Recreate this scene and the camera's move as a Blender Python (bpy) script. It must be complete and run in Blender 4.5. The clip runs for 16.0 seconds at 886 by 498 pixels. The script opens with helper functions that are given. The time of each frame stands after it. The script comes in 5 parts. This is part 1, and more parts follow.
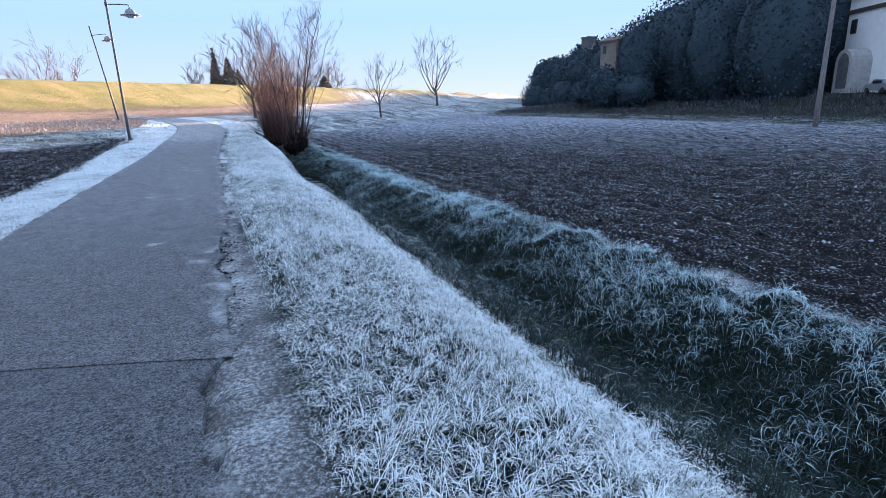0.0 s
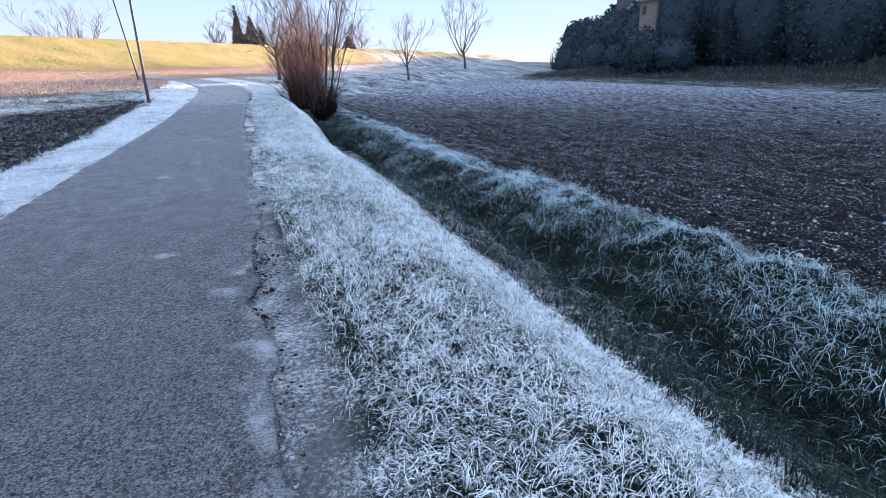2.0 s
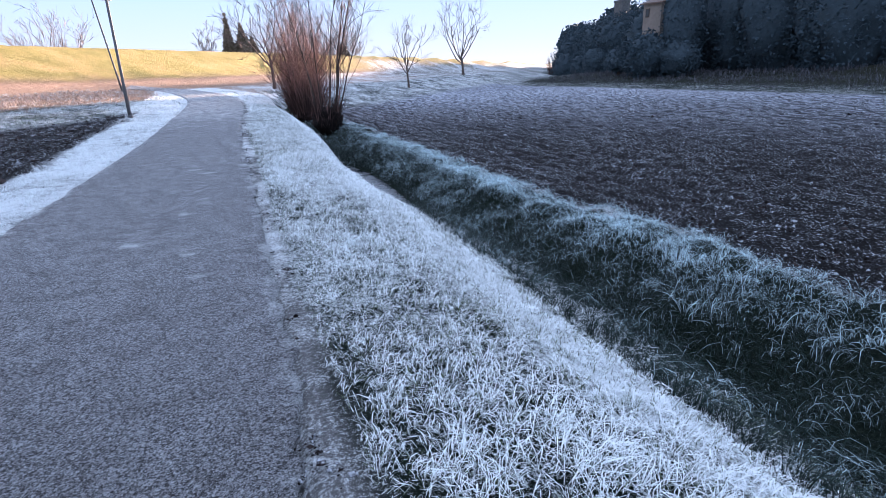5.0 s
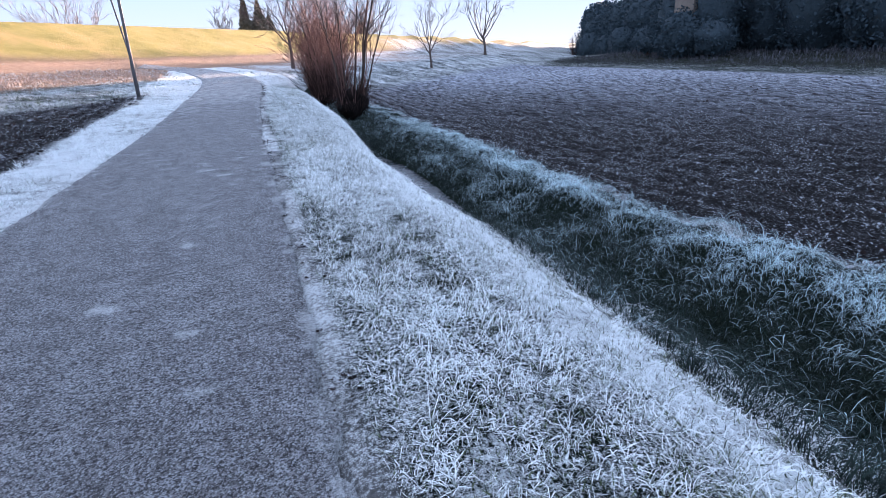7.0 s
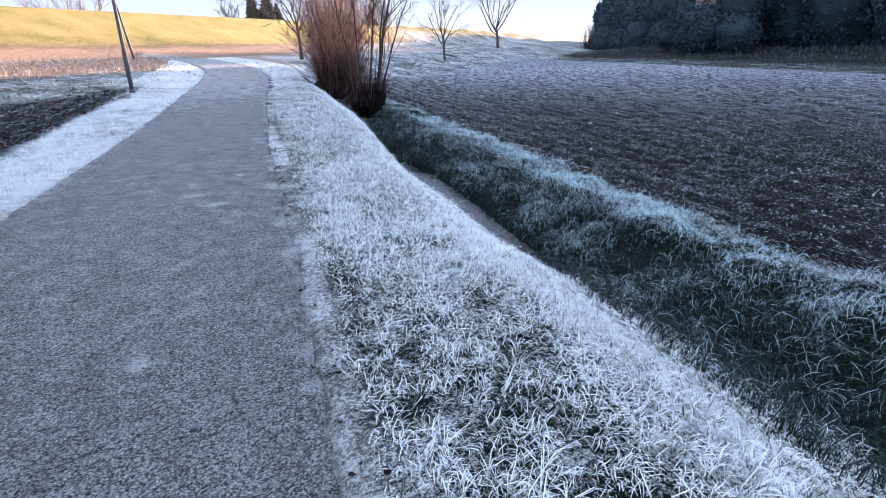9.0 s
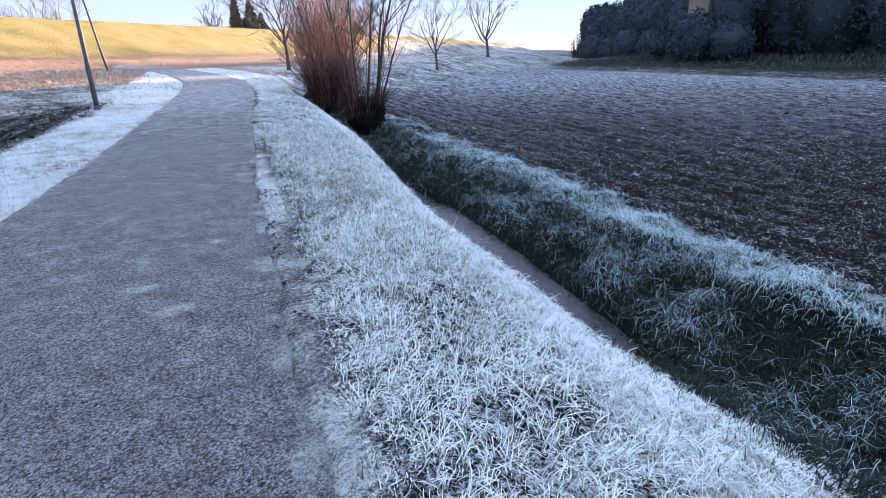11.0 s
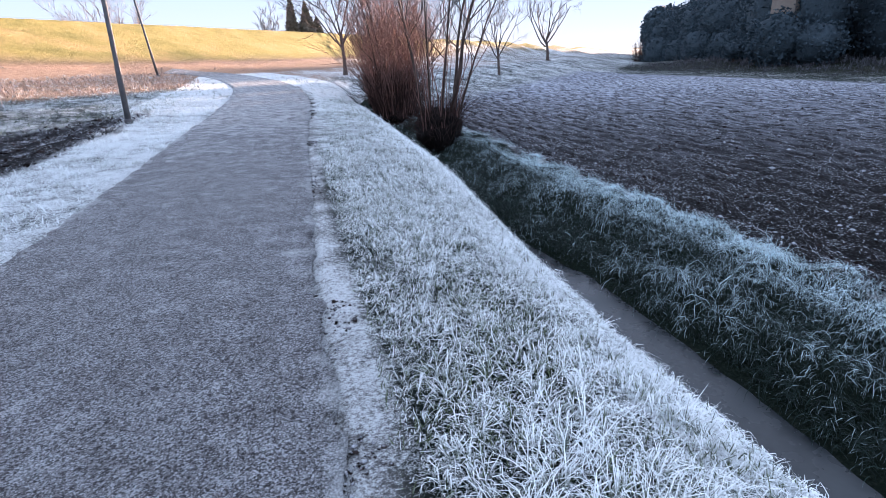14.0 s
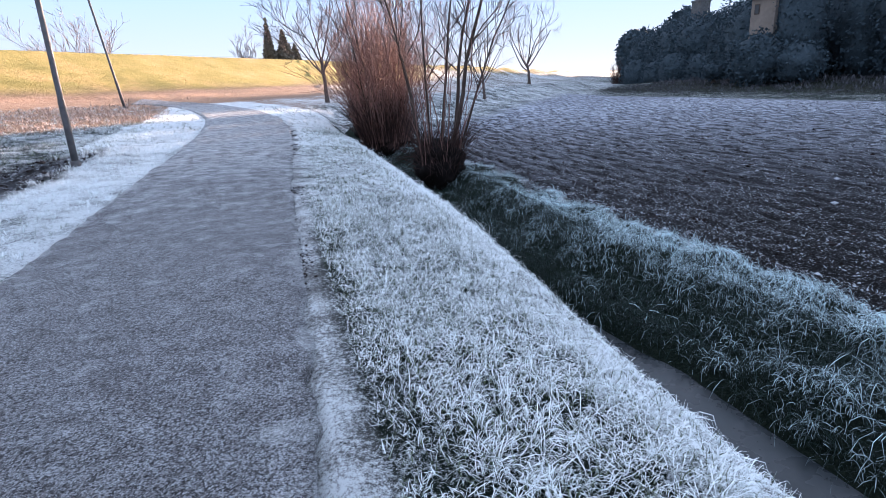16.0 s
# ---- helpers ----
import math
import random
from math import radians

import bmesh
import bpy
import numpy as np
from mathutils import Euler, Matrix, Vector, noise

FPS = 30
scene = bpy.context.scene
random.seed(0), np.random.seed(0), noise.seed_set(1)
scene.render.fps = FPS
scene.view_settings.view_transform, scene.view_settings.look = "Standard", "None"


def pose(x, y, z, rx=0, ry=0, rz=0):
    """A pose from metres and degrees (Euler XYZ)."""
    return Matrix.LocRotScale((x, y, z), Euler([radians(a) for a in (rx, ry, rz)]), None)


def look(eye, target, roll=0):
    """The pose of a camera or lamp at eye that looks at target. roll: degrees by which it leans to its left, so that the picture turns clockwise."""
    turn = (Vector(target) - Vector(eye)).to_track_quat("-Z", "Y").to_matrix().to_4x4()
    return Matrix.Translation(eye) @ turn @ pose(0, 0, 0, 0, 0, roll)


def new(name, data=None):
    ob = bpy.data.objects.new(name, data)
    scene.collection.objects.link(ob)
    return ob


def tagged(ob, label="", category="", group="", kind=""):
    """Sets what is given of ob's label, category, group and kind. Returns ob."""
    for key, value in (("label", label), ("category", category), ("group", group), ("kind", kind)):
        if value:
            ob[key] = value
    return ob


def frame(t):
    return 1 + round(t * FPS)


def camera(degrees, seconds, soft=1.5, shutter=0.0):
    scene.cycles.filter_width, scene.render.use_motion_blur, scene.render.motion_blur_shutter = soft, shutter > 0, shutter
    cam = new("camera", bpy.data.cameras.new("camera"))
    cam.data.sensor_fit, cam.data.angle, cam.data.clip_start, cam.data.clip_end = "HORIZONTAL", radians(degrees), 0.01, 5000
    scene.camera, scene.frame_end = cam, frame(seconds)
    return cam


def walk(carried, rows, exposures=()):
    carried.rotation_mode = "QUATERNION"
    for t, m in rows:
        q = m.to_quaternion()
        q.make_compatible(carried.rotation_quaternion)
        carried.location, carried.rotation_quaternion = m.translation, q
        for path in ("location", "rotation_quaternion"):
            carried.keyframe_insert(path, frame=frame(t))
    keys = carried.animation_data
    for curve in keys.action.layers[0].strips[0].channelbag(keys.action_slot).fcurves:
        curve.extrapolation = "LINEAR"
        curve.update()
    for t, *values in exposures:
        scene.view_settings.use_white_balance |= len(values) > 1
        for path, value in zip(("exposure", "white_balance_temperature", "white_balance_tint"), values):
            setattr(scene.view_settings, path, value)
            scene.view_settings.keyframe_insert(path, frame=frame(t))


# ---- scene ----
cam = camera(77.4, 16.0, soft=0.62)
METRES, EYE, TILT, LEAN, TURN = 16.6, 1.5, 0.0, 0.0, -23.0
ROWS = [
    (0.0, 0.0, 0.0, 0.0, -0.44, -15.77, 1.57),
    (0.5, -0.0155, 0.0282, 0.0005, 1.93, -16.99, 1.23),
    (1.0, -0.0243, 0.0593, -0.0002, 2.61, -18.19, 0.9),
    (1.5, -0.0386, 0.0846, -0.0008, 2.46, -18.89, 0.86),
    (2.0, -0.0477, 0.1103, -0.0024, 1.84, -19.26, 1.07),
    (2.5, -0.0586, 0.1379, -0.0018, 1.49, -19.31, 1.53),
    (3.0, -0.0743, 0.1644, -0.0006, 0.45, -18.82, 1.81),
    (3.5, -0.0846, 0.1954, -0.0015, -0.65, -18.27, 2.02),
    (6.0, -0.1464, 0.334, -0.0052, 2.18, -19.28, 1.46),
    (6.5, -0.1595, 0.3622, -0.0054, 2.44, -19.74, 1.5),
    (7.0, -0.1674, 0.3927, -0.0071, 2.51, -20.49, 1.52),
    (7.5, -0.1785, 0.4216, -0.0091, 2.69, -21.24, 1.19),
    (8.0, -0.1877, 0.4514, -0.01, 3.08, -22.01, 0.92),
    (8.5, -0.1985, 0.4827, -0.0106, 3.64, -21.93, 0.78),
    (9.0, -0.2103, 0.511, -0.0105, 3.23, -21.16, 0.83),
    (11.5, -0.2674, 0.6646, -0.0133, 1.68, -20.33, 1.07),
    (12.0, -0.2785, 0.6938, -0.0142, 3.33, -21.31, 1.27),
    (12.5, -0.291, 0.7241, -0.014, 4.9, -21.58, 1.42),
    (13.0, -0.3026, 0.7566, -0.0145, 6.69, -21.15, 1.55),
    (13.5, -0.3181, 0.786, -0.0143, 7.09, -20.35, 1.35),
    (14.0, -0.3256, 0.8149, -0.016, 6.64, -19.86, 1.24),
    (14.5, -0.3366, 0.8442, -0.0166, 5.61, -19.56, 1.27),
    (15.0, -0.3462, 0.8726, -0.018, 4.46, -19.32, 1.47),
    (15.5, -0.3573, 0.9013, -0.0165, 4.34, -18.54, 1.99),
    (16.0, -0.3694, 0.9257, -0.0164, 4.38, -17.57, 2.09),
]
LEVEL = pose(0, 0, EYE, 0.66) @ pose(0, 0, 0, TILT, LEAN, TURN)
walk(cam, [(t, LEVEL @ pose(METRES * x, METRES * y, METRES * z, 90 + pitch, roll, yaw)) for t, x, y, z, yaw, pitch, roll in ROWS],
     exposures=[(0.0, 3.68, 4880, 14), (1.5, 3.80, 5000, 15), (3.5, 3.93, 5160, 19), (6.5, 3.87, 5150, 20), (9.0, 3.98, 5300, 19), (11.5, 3.87, 5200, 19), (13.0, 3.95, 5380, 20), (16.0, 3.9, 5330, 18)])

# ---- world, sun ----
SUN_AZ, SUN_EL = 50.0, 5.9
world = bpy.data.worlds.new("sky")
scene.world = world
world.use_nodes = True
wn = world.node_tree
sky = wn.nodes.new("ShaderNodeTexSky")
sky.sky_type = "NISHITA"
sky.sun_disc = False
sky.sun_elevation, sky.sun_rotation = radians(SUN_EL), radians(SUN_AZ)
sky.altitude, sky.air_density, sky.dust_density, sky.ozone_density = 8000, 1.0, 0.0, 1.0
haze = wn.nodes.new("ShaderNodeGamma")
haze.inputs[1].default_value = 0.085
wn.links.new(sky.outputs[0], haze.inputs[0])
tone = wn.nodes.new("ShaderNodeHueSaturation")
tone.inputs["Saturation"].default_value = 1.35
wn.links.new(haze.outputs[0], tone.inputs["Color"])
# the low sky: pale and warm over the horizon, blue a few degrees higher
updir = wn.nodes.new("ShaderNodeTexCoord")
height = wn.nodes.new("ShaderNodeSeparateXYZ")
wn.links.new(updir.outputs["Generated"], height.inputs[0])
low = wn.nodes.new("ShaderNodeValToRGB")
for stop, (pos, col) in zip([low.color_ramp.elements[0], *[low.color_ramp.elements.new(v) for v in (0.05, 0.13)], low.color_ramp.elements[-1]],
                            [(0.0, (0.94, 0.83, 0.70)), (0.05, (0.84, 0.82, 0.77)), (0.13, (0.72, 0.81, 0.87)), (0.45, (1.12, 1.11, 1.10))]):
    stop.position, stop.color = pos, (*col, 1)
wn.links.new(height.outputs[2], low.inputs[0])
tint = wn.nodes.new("ShaderNodeMix")
tint.data_type, tint.blend_type = "RGBA", "MULTIPLY"
tint.inputs[0].default_value = 1.0
wn.links.new(tone.outputs[0], tint.inputs[6])
wn.links.new(low.outputs[0], tint.inputs[7])
wn.links.new(tint.outputs[2], wn.nodes["Background"].inputs[0])
wn.nodes["Background"].inputs[1].default_value = 0.072
sun = new("sun", bpy.data.lights.new("sun", "SUN"))
sun.data.energy, sun.data.angle, sun.data.color = 3.0, radians(0.8), (1.0, 0.66, 0.40)
sun.matrix_world = look((100 * math.sin(radians(SUN_AZ)), 100 * math.cos(radians(SUN_AZ)), 100 * math.tan(radians(SUN_EL))), (0, 0, 0))

# ---- node helpers ----


def material(name, rough=0.8, spec=0.3):
    m = bpy.data.materials.new(name)
    m.use_nodes = True
    b = m.node_tree.nodes["Principled BSDF"]
    b.inputs["Roughness"].default_value = rough
    b.inputs["Specular IOR Level"].default_value = spec
    return m, m.node_tree, b


def link(nt, a, b):
    nt.links.new(a, b)


def coords(nt):
    return nt.nodes.new("ShaderNodeTexCoord").outputs["Object"]


def tex_noise(nt, scale, detail=4, rough=0.6, vec=None, stretch=None):
    n = nt.nodes.new("ShaderNodeTexNoise")
    n.inputs["Scale"].default_value, n.inputs["Detail"].default_value, n.inputs["Roughness"].default_value = scale, detail, rough
    v = vec if vec is not None else coords(nt)
    if stretch:
        mp = nt.nodes.new("ShaderNodeMapping")
        mp.inputs["Scale"].default_value = stretch
        link(nt, v, mp.inputs[0])
        v = mp.outputs[0]
    link(nt, v, n.inputs["Vector"])
    return n.outputs["Fac"]


def ramp(nt, fac, stops):
    r = nt.nodes.new("ShaderNodeValToRGB")
    el = r.color_ramp.elements
    while len(el) < len(stops):
        el.new(0.5)
    for e, (p, c) in zip(el, stops):
        e.position = p
        e.color = (*c, 1) if isinstance(c, tuple) else (c, c, c, 1)
    link(nt, fac, r.inputs[0])
    return r.outputs[0]


def mix(nt, fac, a, b):
    n = nt.nodes.new("ShaderNodeMix")
    n.data_type = "RGBA"
    for v, i in ((fac, 0), (a, 6), (b, 7)):
        if isinstance(v, (int, float)):
            n.inputs[i].default_value = v
        elif isinstance(v, tuple):
            n.inputs[i].default_value = (*v, 1)
        else:
            link(nt, v, n.inputs[i])
    return n.outputs[2]


def calc(nt, op, a, b=0.0, clamp=False):
    n = nt.nodes.new("ShaderNodeMath")
    n.operation, n.use_clamp = op, clamp
    for v, i in ((a, 0), (b, 1)):
        if isinstance(v, (int, float)):
            n.inputs[i].default_value = v
        else:
            link(nt, v, n.inputs[i])
    return n.outputs[0]


def attr(nt, name):
    n = nt.nodes.new("ShaderNodeAttribute")
    n.attribute_name = name
    return n.outputs["Fac"]


def bump(nt, b, height, strength=0.5, dist=0.01):
    n = nt.nodes.new("ShaderNodeBump")
    n.inputs["Strength"].default_value, n.inputs["Distance"].default_value = strength, dist
    link(nt, height, n.inputs["Height"])
    link(nt, n.outputs[0], b.inputs["Normal"])


def island(nt):
    return nt.nodes.new("ShaderNodeNewGeometry").outputs["Random Per Island"]


ROW = 0.56
FROST = (0.90, 0.95, 0.955)

# ---- materials ----


def mat_ground():
    m, nt, b = material("earth and frosted turf", 0.95, 0.06)
    fine = tex_noise(nt, 38, 6, 0.7)
    mid = tex_noise(nt, 3.1, 5, 0.65)
    broad = tex_noise(nt, 0.35, 4, 0.6)
    soil = ramp(nt, fine, [(0.25, (0.006, 0.006, 0.006)), (0.55, (0.021, 0.020, 0.020)), (0.8, (0.06, 0.058, 0.058))])
    soil = mix(nt, calc(nt, "MULTIPLY", mid, 0.5), soil, (0.012, 0.0105, 0.011))
    soil_frost = ramp(nt, calc(nt, "ADD", calc(nt, "MULTIPLY", fine, 0.6), calc(nt, "MULTIPLY", mid, 0.4)), [(0.50, 0.0), (0.72, 0.7)])
    far = attr(nt, "far")
    xyz = nt.nodes.new("ShaderNodeSeparateXYZ")
    link(nt, coords(nt), xyz.inputs[0])
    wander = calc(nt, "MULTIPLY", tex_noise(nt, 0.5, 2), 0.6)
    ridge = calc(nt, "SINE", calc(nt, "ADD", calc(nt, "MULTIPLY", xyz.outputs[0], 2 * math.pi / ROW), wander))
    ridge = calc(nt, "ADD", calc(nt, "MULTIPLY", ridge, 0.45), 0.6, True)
    # Furrow troughs toned darker, their depth put into the soil colour.
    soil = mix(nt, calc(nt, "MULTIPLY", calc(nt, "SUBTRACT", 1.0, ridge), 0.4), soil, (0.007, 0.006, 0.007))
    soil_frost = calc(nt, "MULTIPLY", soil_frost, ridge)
    chips = ramp(nt, tex_noise(nt, 46, 5, 0.75, stretch=(1.0, 0.5, 1.0)), [(0.572, 0.0), (0.612, 1.0)])
    chips = calc(nt, "MULTIPLY", chips, calc(nt, "MULTIPLY", calc(nt, "ADD", ridge, 0.1), ramp(nt, mid, [(0.38, 0.1), (0.6, 1.0)])))
    soil = mix(nt, calc(nt, "MULTIPLY", soil_frost, 0.18), soil, (0.48, 0.50, 0.54))
    soil = mix(nt, chips, soil, (0.74, 0.78, 0.83))
    # Streaky frost, paler and bluer with distance: a far tone put into the colour.
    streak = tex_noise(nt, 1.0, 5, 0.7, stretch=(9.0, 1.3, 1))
    far_frost_tone = ramp(nt, streak, [(0.40, 0.0), (0.58, 0.9)])
    soil = mix(nt, calc(nt, "MULTIPLY", calc(nt, "MULTIPLY", far_frost_tone, calc(nt, "ADD", calc(nt, "MULTIPLY", ridge, 0.75), 0.06)), far), soil, (0.50, 0.54, 0.62))
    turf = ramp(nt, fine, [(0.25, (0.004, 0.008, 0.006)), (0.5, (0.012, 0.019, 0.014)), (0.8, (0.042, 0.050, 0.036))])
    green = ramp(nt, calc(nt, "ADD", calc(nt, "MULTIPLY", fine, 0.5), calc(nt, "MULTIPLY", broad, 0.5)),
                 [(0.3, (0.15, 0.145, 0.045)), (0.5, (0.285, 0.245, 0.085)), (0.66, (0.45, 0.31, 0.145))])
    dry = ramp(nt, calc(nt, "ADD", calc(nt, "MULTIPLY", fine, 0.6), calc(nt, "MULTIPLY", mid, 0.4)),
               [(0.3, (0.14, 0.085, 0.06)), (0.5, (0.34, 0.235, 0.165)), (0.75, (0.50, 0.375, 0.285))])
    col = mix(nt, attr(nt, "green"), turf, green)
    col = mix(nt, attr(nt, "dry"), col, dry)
    dirt = ramp(nt, fine, [(0.25, (0.10, 0.10, 0.098)), (0.55, (0.225, 0.225, 0.222)), (0.8, (0.39, 0.39, 0.39))])
    col = mix(nt, attr(nt, "margin"), col, dirt)
    fibre = tex_noise(nt, 130, 4, 0.7)
    fr = calc(nt, "ADD", attr(nt, "frost"), calc(nt, "MULTIPLY", calc(nt, "SUBTRACT", calc(nt, "ADD", calc(nt, "MULTIPLY", calc(nt, "ADD", fine, fibre), 0.75), calc(nt, "MULTIPLY", mid, 0.5)), 1.0), 1.8))
    fr = ramp(nt, fr, [(0.35, 0.0), (0.7, 1.0)])
    col = mix(nt, calc(nt, "MULTIPLY", fr, 0.92), col, FROST)
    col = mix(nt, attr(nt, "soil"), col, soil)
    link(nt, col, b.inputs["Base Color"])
    bump(nt, b, calc(nt, "ADD", fine, calc(nt, "MULTIPLY", mid, 2.0)), 1.0, 0.05)
    return m


def mat_asphalt(name, dark, light, scale, frost):
    m, nt, b = material(name, 0.8, 0.22)
    v = nt.nodes.new("ShaderNodeTexVoronoi")
    v.inputs["Scale"].default_value = scale
    link(nt, coords(nt), v.inputs["Vector"])
    cell = nt.nodes.new("ShaderNodeSeparateColor")
    link(nt, v.outputs["Color"], cell.inputs[0])
    mid = tex_noise(nt, 5, 5, 0.65)
    broad = tex_noise(nt, 0.8, 3, 0.6)
    clump = tex_noise(nt, 70, 6, 0.75)
    grit = tex_noise(nt, 165, 5, 0.7)
    stone = ramp(nt, calc(nt, "ADD", calc(nt, "MULTIPLY", cell.outputs[0], 0.35), calc(nt, "MULTIPLY", grit, 0.65)), [(0.3, tuple(0.35 * p for p in dark)), (0.5, tuple(0.45 * (p + q) for p, q in zip(dark, light))), (0.72, tuple(1.5 * p for p in light))])
    pit = ramp(nt, tex_noise(nt, 38, 4, 0.7), [(0.38, 0.9), (0.49, 0.0)])
    col = mix(nt, pit, stone, (0.022, 0.020, 0.022))
    col = mix(nt, ramp(nt, broad, [(0.4, 0.0), (0.7, 0.35)]), col, (0.105, 0.10, 0.106))
    hoar = calc(nt, "ADD", calc(nt, "MULTIPLY", cell.outputs[1], 0.2), calc(nt, "ADD", calc(nt, "MULTIPLY", mid, 0.2), calc(nt, "MULTIPLY", grit, 0.7)))
    col = mix(nt, calc(nt, "MULTIPLY", ramp(nt, hoar, [(0.56, 0.0), (0.66, 1.0)]), calc(nt, "MULTIPLY", attr(nt, "rime"), frost)), col, (0.70, 0.73, 0.77))
    patch = calc(nt, "ADD", attr(nt, "frost"), calc(nt, "MULTIPLY", calc(nt, "SUBTRACT", calc(nt, "ADD", clump, mid), 1.0), 1.1))
    col = mix(nt, ramp(nt, patch, [(0.34, 0.0), (0.95, 0.75)]), col, FROST)
    link(nt, col, b.inputs["Base Color"])
    bump(nt, b, calc(nt, "ADD", calc(nt, "MULTIPLY", clump, 0.6), calc(nt, "SUBTRACT", grit, calc(nt, "MULTIPLY", v.outputs["Distance"], 0.6))), 1.0, 0.014)
    return m


def mat_blade(name, dark, light, rime=FROST):
    m, nt, b = material(name, 0.7, 0.25)
    r = island(nt)
    base = ramp(nt, r, [(0.0, dark), (0.6, light), (1.0, tuple(min(1, c * 1.6) for c in light))])
    sp = tex_noise(nt, 160, 3, 0.7)
    fr = calc(nt, "ADD", attr(nt, "frost"), calc(nt, "MULTIPLY", calc(nt, "SUBTRACT", sp, 0.5), 0.7))
    col = mix(nt, ramp(nt, fr, [(0.2, 0.0), (0.75, 1.0)]), base, rime)
    link(nt, col, b.inputs["Base Color"])
    return m


def mat_bark(name, a, c, scale=14):
    m, nt, b = material(name, 0.9, 0.15)
    n = tex_noise(nt, scale, 6, 0.7, stretch=(1, 1, 0.3))
    link(nt, ramp(nt, n, [(0.3, a), (0.7, c)]), b.inputs["Base Color"])
    bump(nt, b, n, 0.7, 0.02)
    return m


def mat_plain(name, a, c, scale, rough=0.8, metal=0.0, depth=0.004):
    m, nt, b = material(name, rough, 0.4)
    n = tex_noise(nt, scale, 5, 0.65)
    link(nt, ramp(nt, n, [(0.3, a), (0.7, c)]), b.inputs["Base Color"])
    b.inputs["Metallic"].default_value = metal
    bump(nt, b, n, 0.4, depth)
    return m


def mat_clod():
    m, nt, b = material("clods of soil", 0.95, 0.06)
    n = tex_noise(nt, 40, 5, 0.7)
    r = island(nt)
    base = ramp(nt, r, [(0.0, (0.008, 0.006, 0.006)), (0.6, (0.026, 0.020, 0.019)), (1.0, (0.06, 0.048, 0.045))])
    fr = calc(nt, "ADD", attr(nt, "frost"), calc(nt, "MULTIPLY", calc(nt, "SUBTRACT", n, 0.5), 1.2))
    link(nt, mix(nt, ramp(nt, fr, [(0.55, 0.0), (0.95, 0.85)]), base, (0.66, 0.70, 0.75)), b.inputs["Base Color"])
    bump(nt, b, n, 0.6, 0.02)
    return m


def mat_water():
    m, nt, b = material("still ditch water", 0.12, 0.3)
    n = tex_noise(nt, 2.2, 4, 0.6)
    link(nt, ramp(nt, n, [(0.35, (0.016, 0.021, 0.024)), (0.7, (0.042, 0.050, 0.055))]), b.inputs["Base Color"])
    link(nt, ramp(nt, n, [(0.3, 0.12), (0.7, 0.4)]), b.inputs["Roughness"])
    bump(nt, b, tex_noise(nt, 14, 3), 0.06, 0.01)
    return m


def mat_leaf(name, a, c):
    m, nt, b = material(name, 0.75, 0.2)
    link(nt, ramp(nt, island(nt), [(0.0, a), (1.0, c)]), b.inputs["Base Color"])
    return m


GROUND = mat_ground()
ASPHALT = mat_asphalt("worn asphalt with hoar frost", (0.066, 0.066, 0.068), (0.265, 0.265, 0.268), 120, 0.68)
ASPHALT_OLD = mat_asphalt("older fine asphalt with hoar frost", (0.07, 0.073, 0.077), (0.22, 0.227, 0.235), 130, 0.55)
BLADE = mat_blade("frosted grass blades", (0.022, 0.04, 0.022), (0.085, 0.11, 0.055))
# Near-black blades: the deep ditch's lack of sky light put into the colour.
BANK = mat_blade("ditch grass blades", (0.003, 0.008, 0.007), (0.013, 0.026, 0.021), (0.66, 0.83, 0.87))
DRYBLADE = mat_blade("dry weed stalks", (0.24, 0.17, 0.135), (0.47, 0.36, 0.29), (0.66, 0.6, 0.58))
LEVEEBLADE = mat_blade("sunlit grass tufts", (0.20, 0.17, 0.06), (0.42, 0.33, 0.13), (0.55, 0.48, 0.36))
ROUGH = mat_blade("rough winter grass", (0.028, 0.029, 0.034), (0.070, 0.072, 0.082), (0.45, 0.47, 0.53))
STRAW = mat_blade("bleached straw", (0.08, 0.07, 0.06), (0.26, 0.24, 0.21), (0.72, 0.77, 0.82))
CLOD = mat_clod()
WATER = mat_water()
BARK = mat_bark("dark bark", (0.035, 0.026, 0.022), (0.12, 0.09, 0.075))
PALEBARK = mat_bark("grey brown bark", (0.10, 0.075, 0.068), (0.26, 0.205, 0.185))
REDSHOOT = mat_bark("reddish willow shoots", (0.11, 0.06, 0.05), (0.28, 0.165, 0.135), 5)
# Darker bark, with the shade inside dense twigs put into the colour.
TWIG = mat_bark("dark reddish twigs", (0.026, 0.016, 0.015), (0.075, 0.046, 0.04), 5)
STUMPBARK = mat_bark("near-black willow stump bark", (0.004, 0.0035, 0.0035), (0.016, 0.012, 0.011), 9)
GALV = mat_plain("weathered dark galvanised steel", (0.07, 0.07, 0.075), (0.14, 0.14, 0.145), 6, 0.6, 0.4)
SHADEMETAL = mat_plain("grey enamelled lamp shade", (0.20, 0.21, 0.22), (0.32, 0.33, 0.34), 9, 0.45, 0.2)
OPAL = mat_plain("frosted lamp glass", (0.5, 0.5, 0.5), (0.62, 0.62, 0.62), 12, 0.3)
WOODPOLE = mat_bark("grey timber pole", (0.13, 0.12, 0.115), (0.30, 0.28, 0.26), 8)
# Lifted and blued: the distance haze is put into the leaf colour.
EVERGREEN = mat_leaf("dark evergreen leaves", (0.033, 0.052, 0.066), (0.047, 0.072, 0.090))
# Same haze tone, slightly darker: the crown's inner shade put into the colour.
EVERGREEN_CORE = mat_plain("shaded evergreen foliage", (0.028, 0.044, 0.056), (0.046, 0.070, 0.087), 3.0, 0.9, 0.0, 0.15)
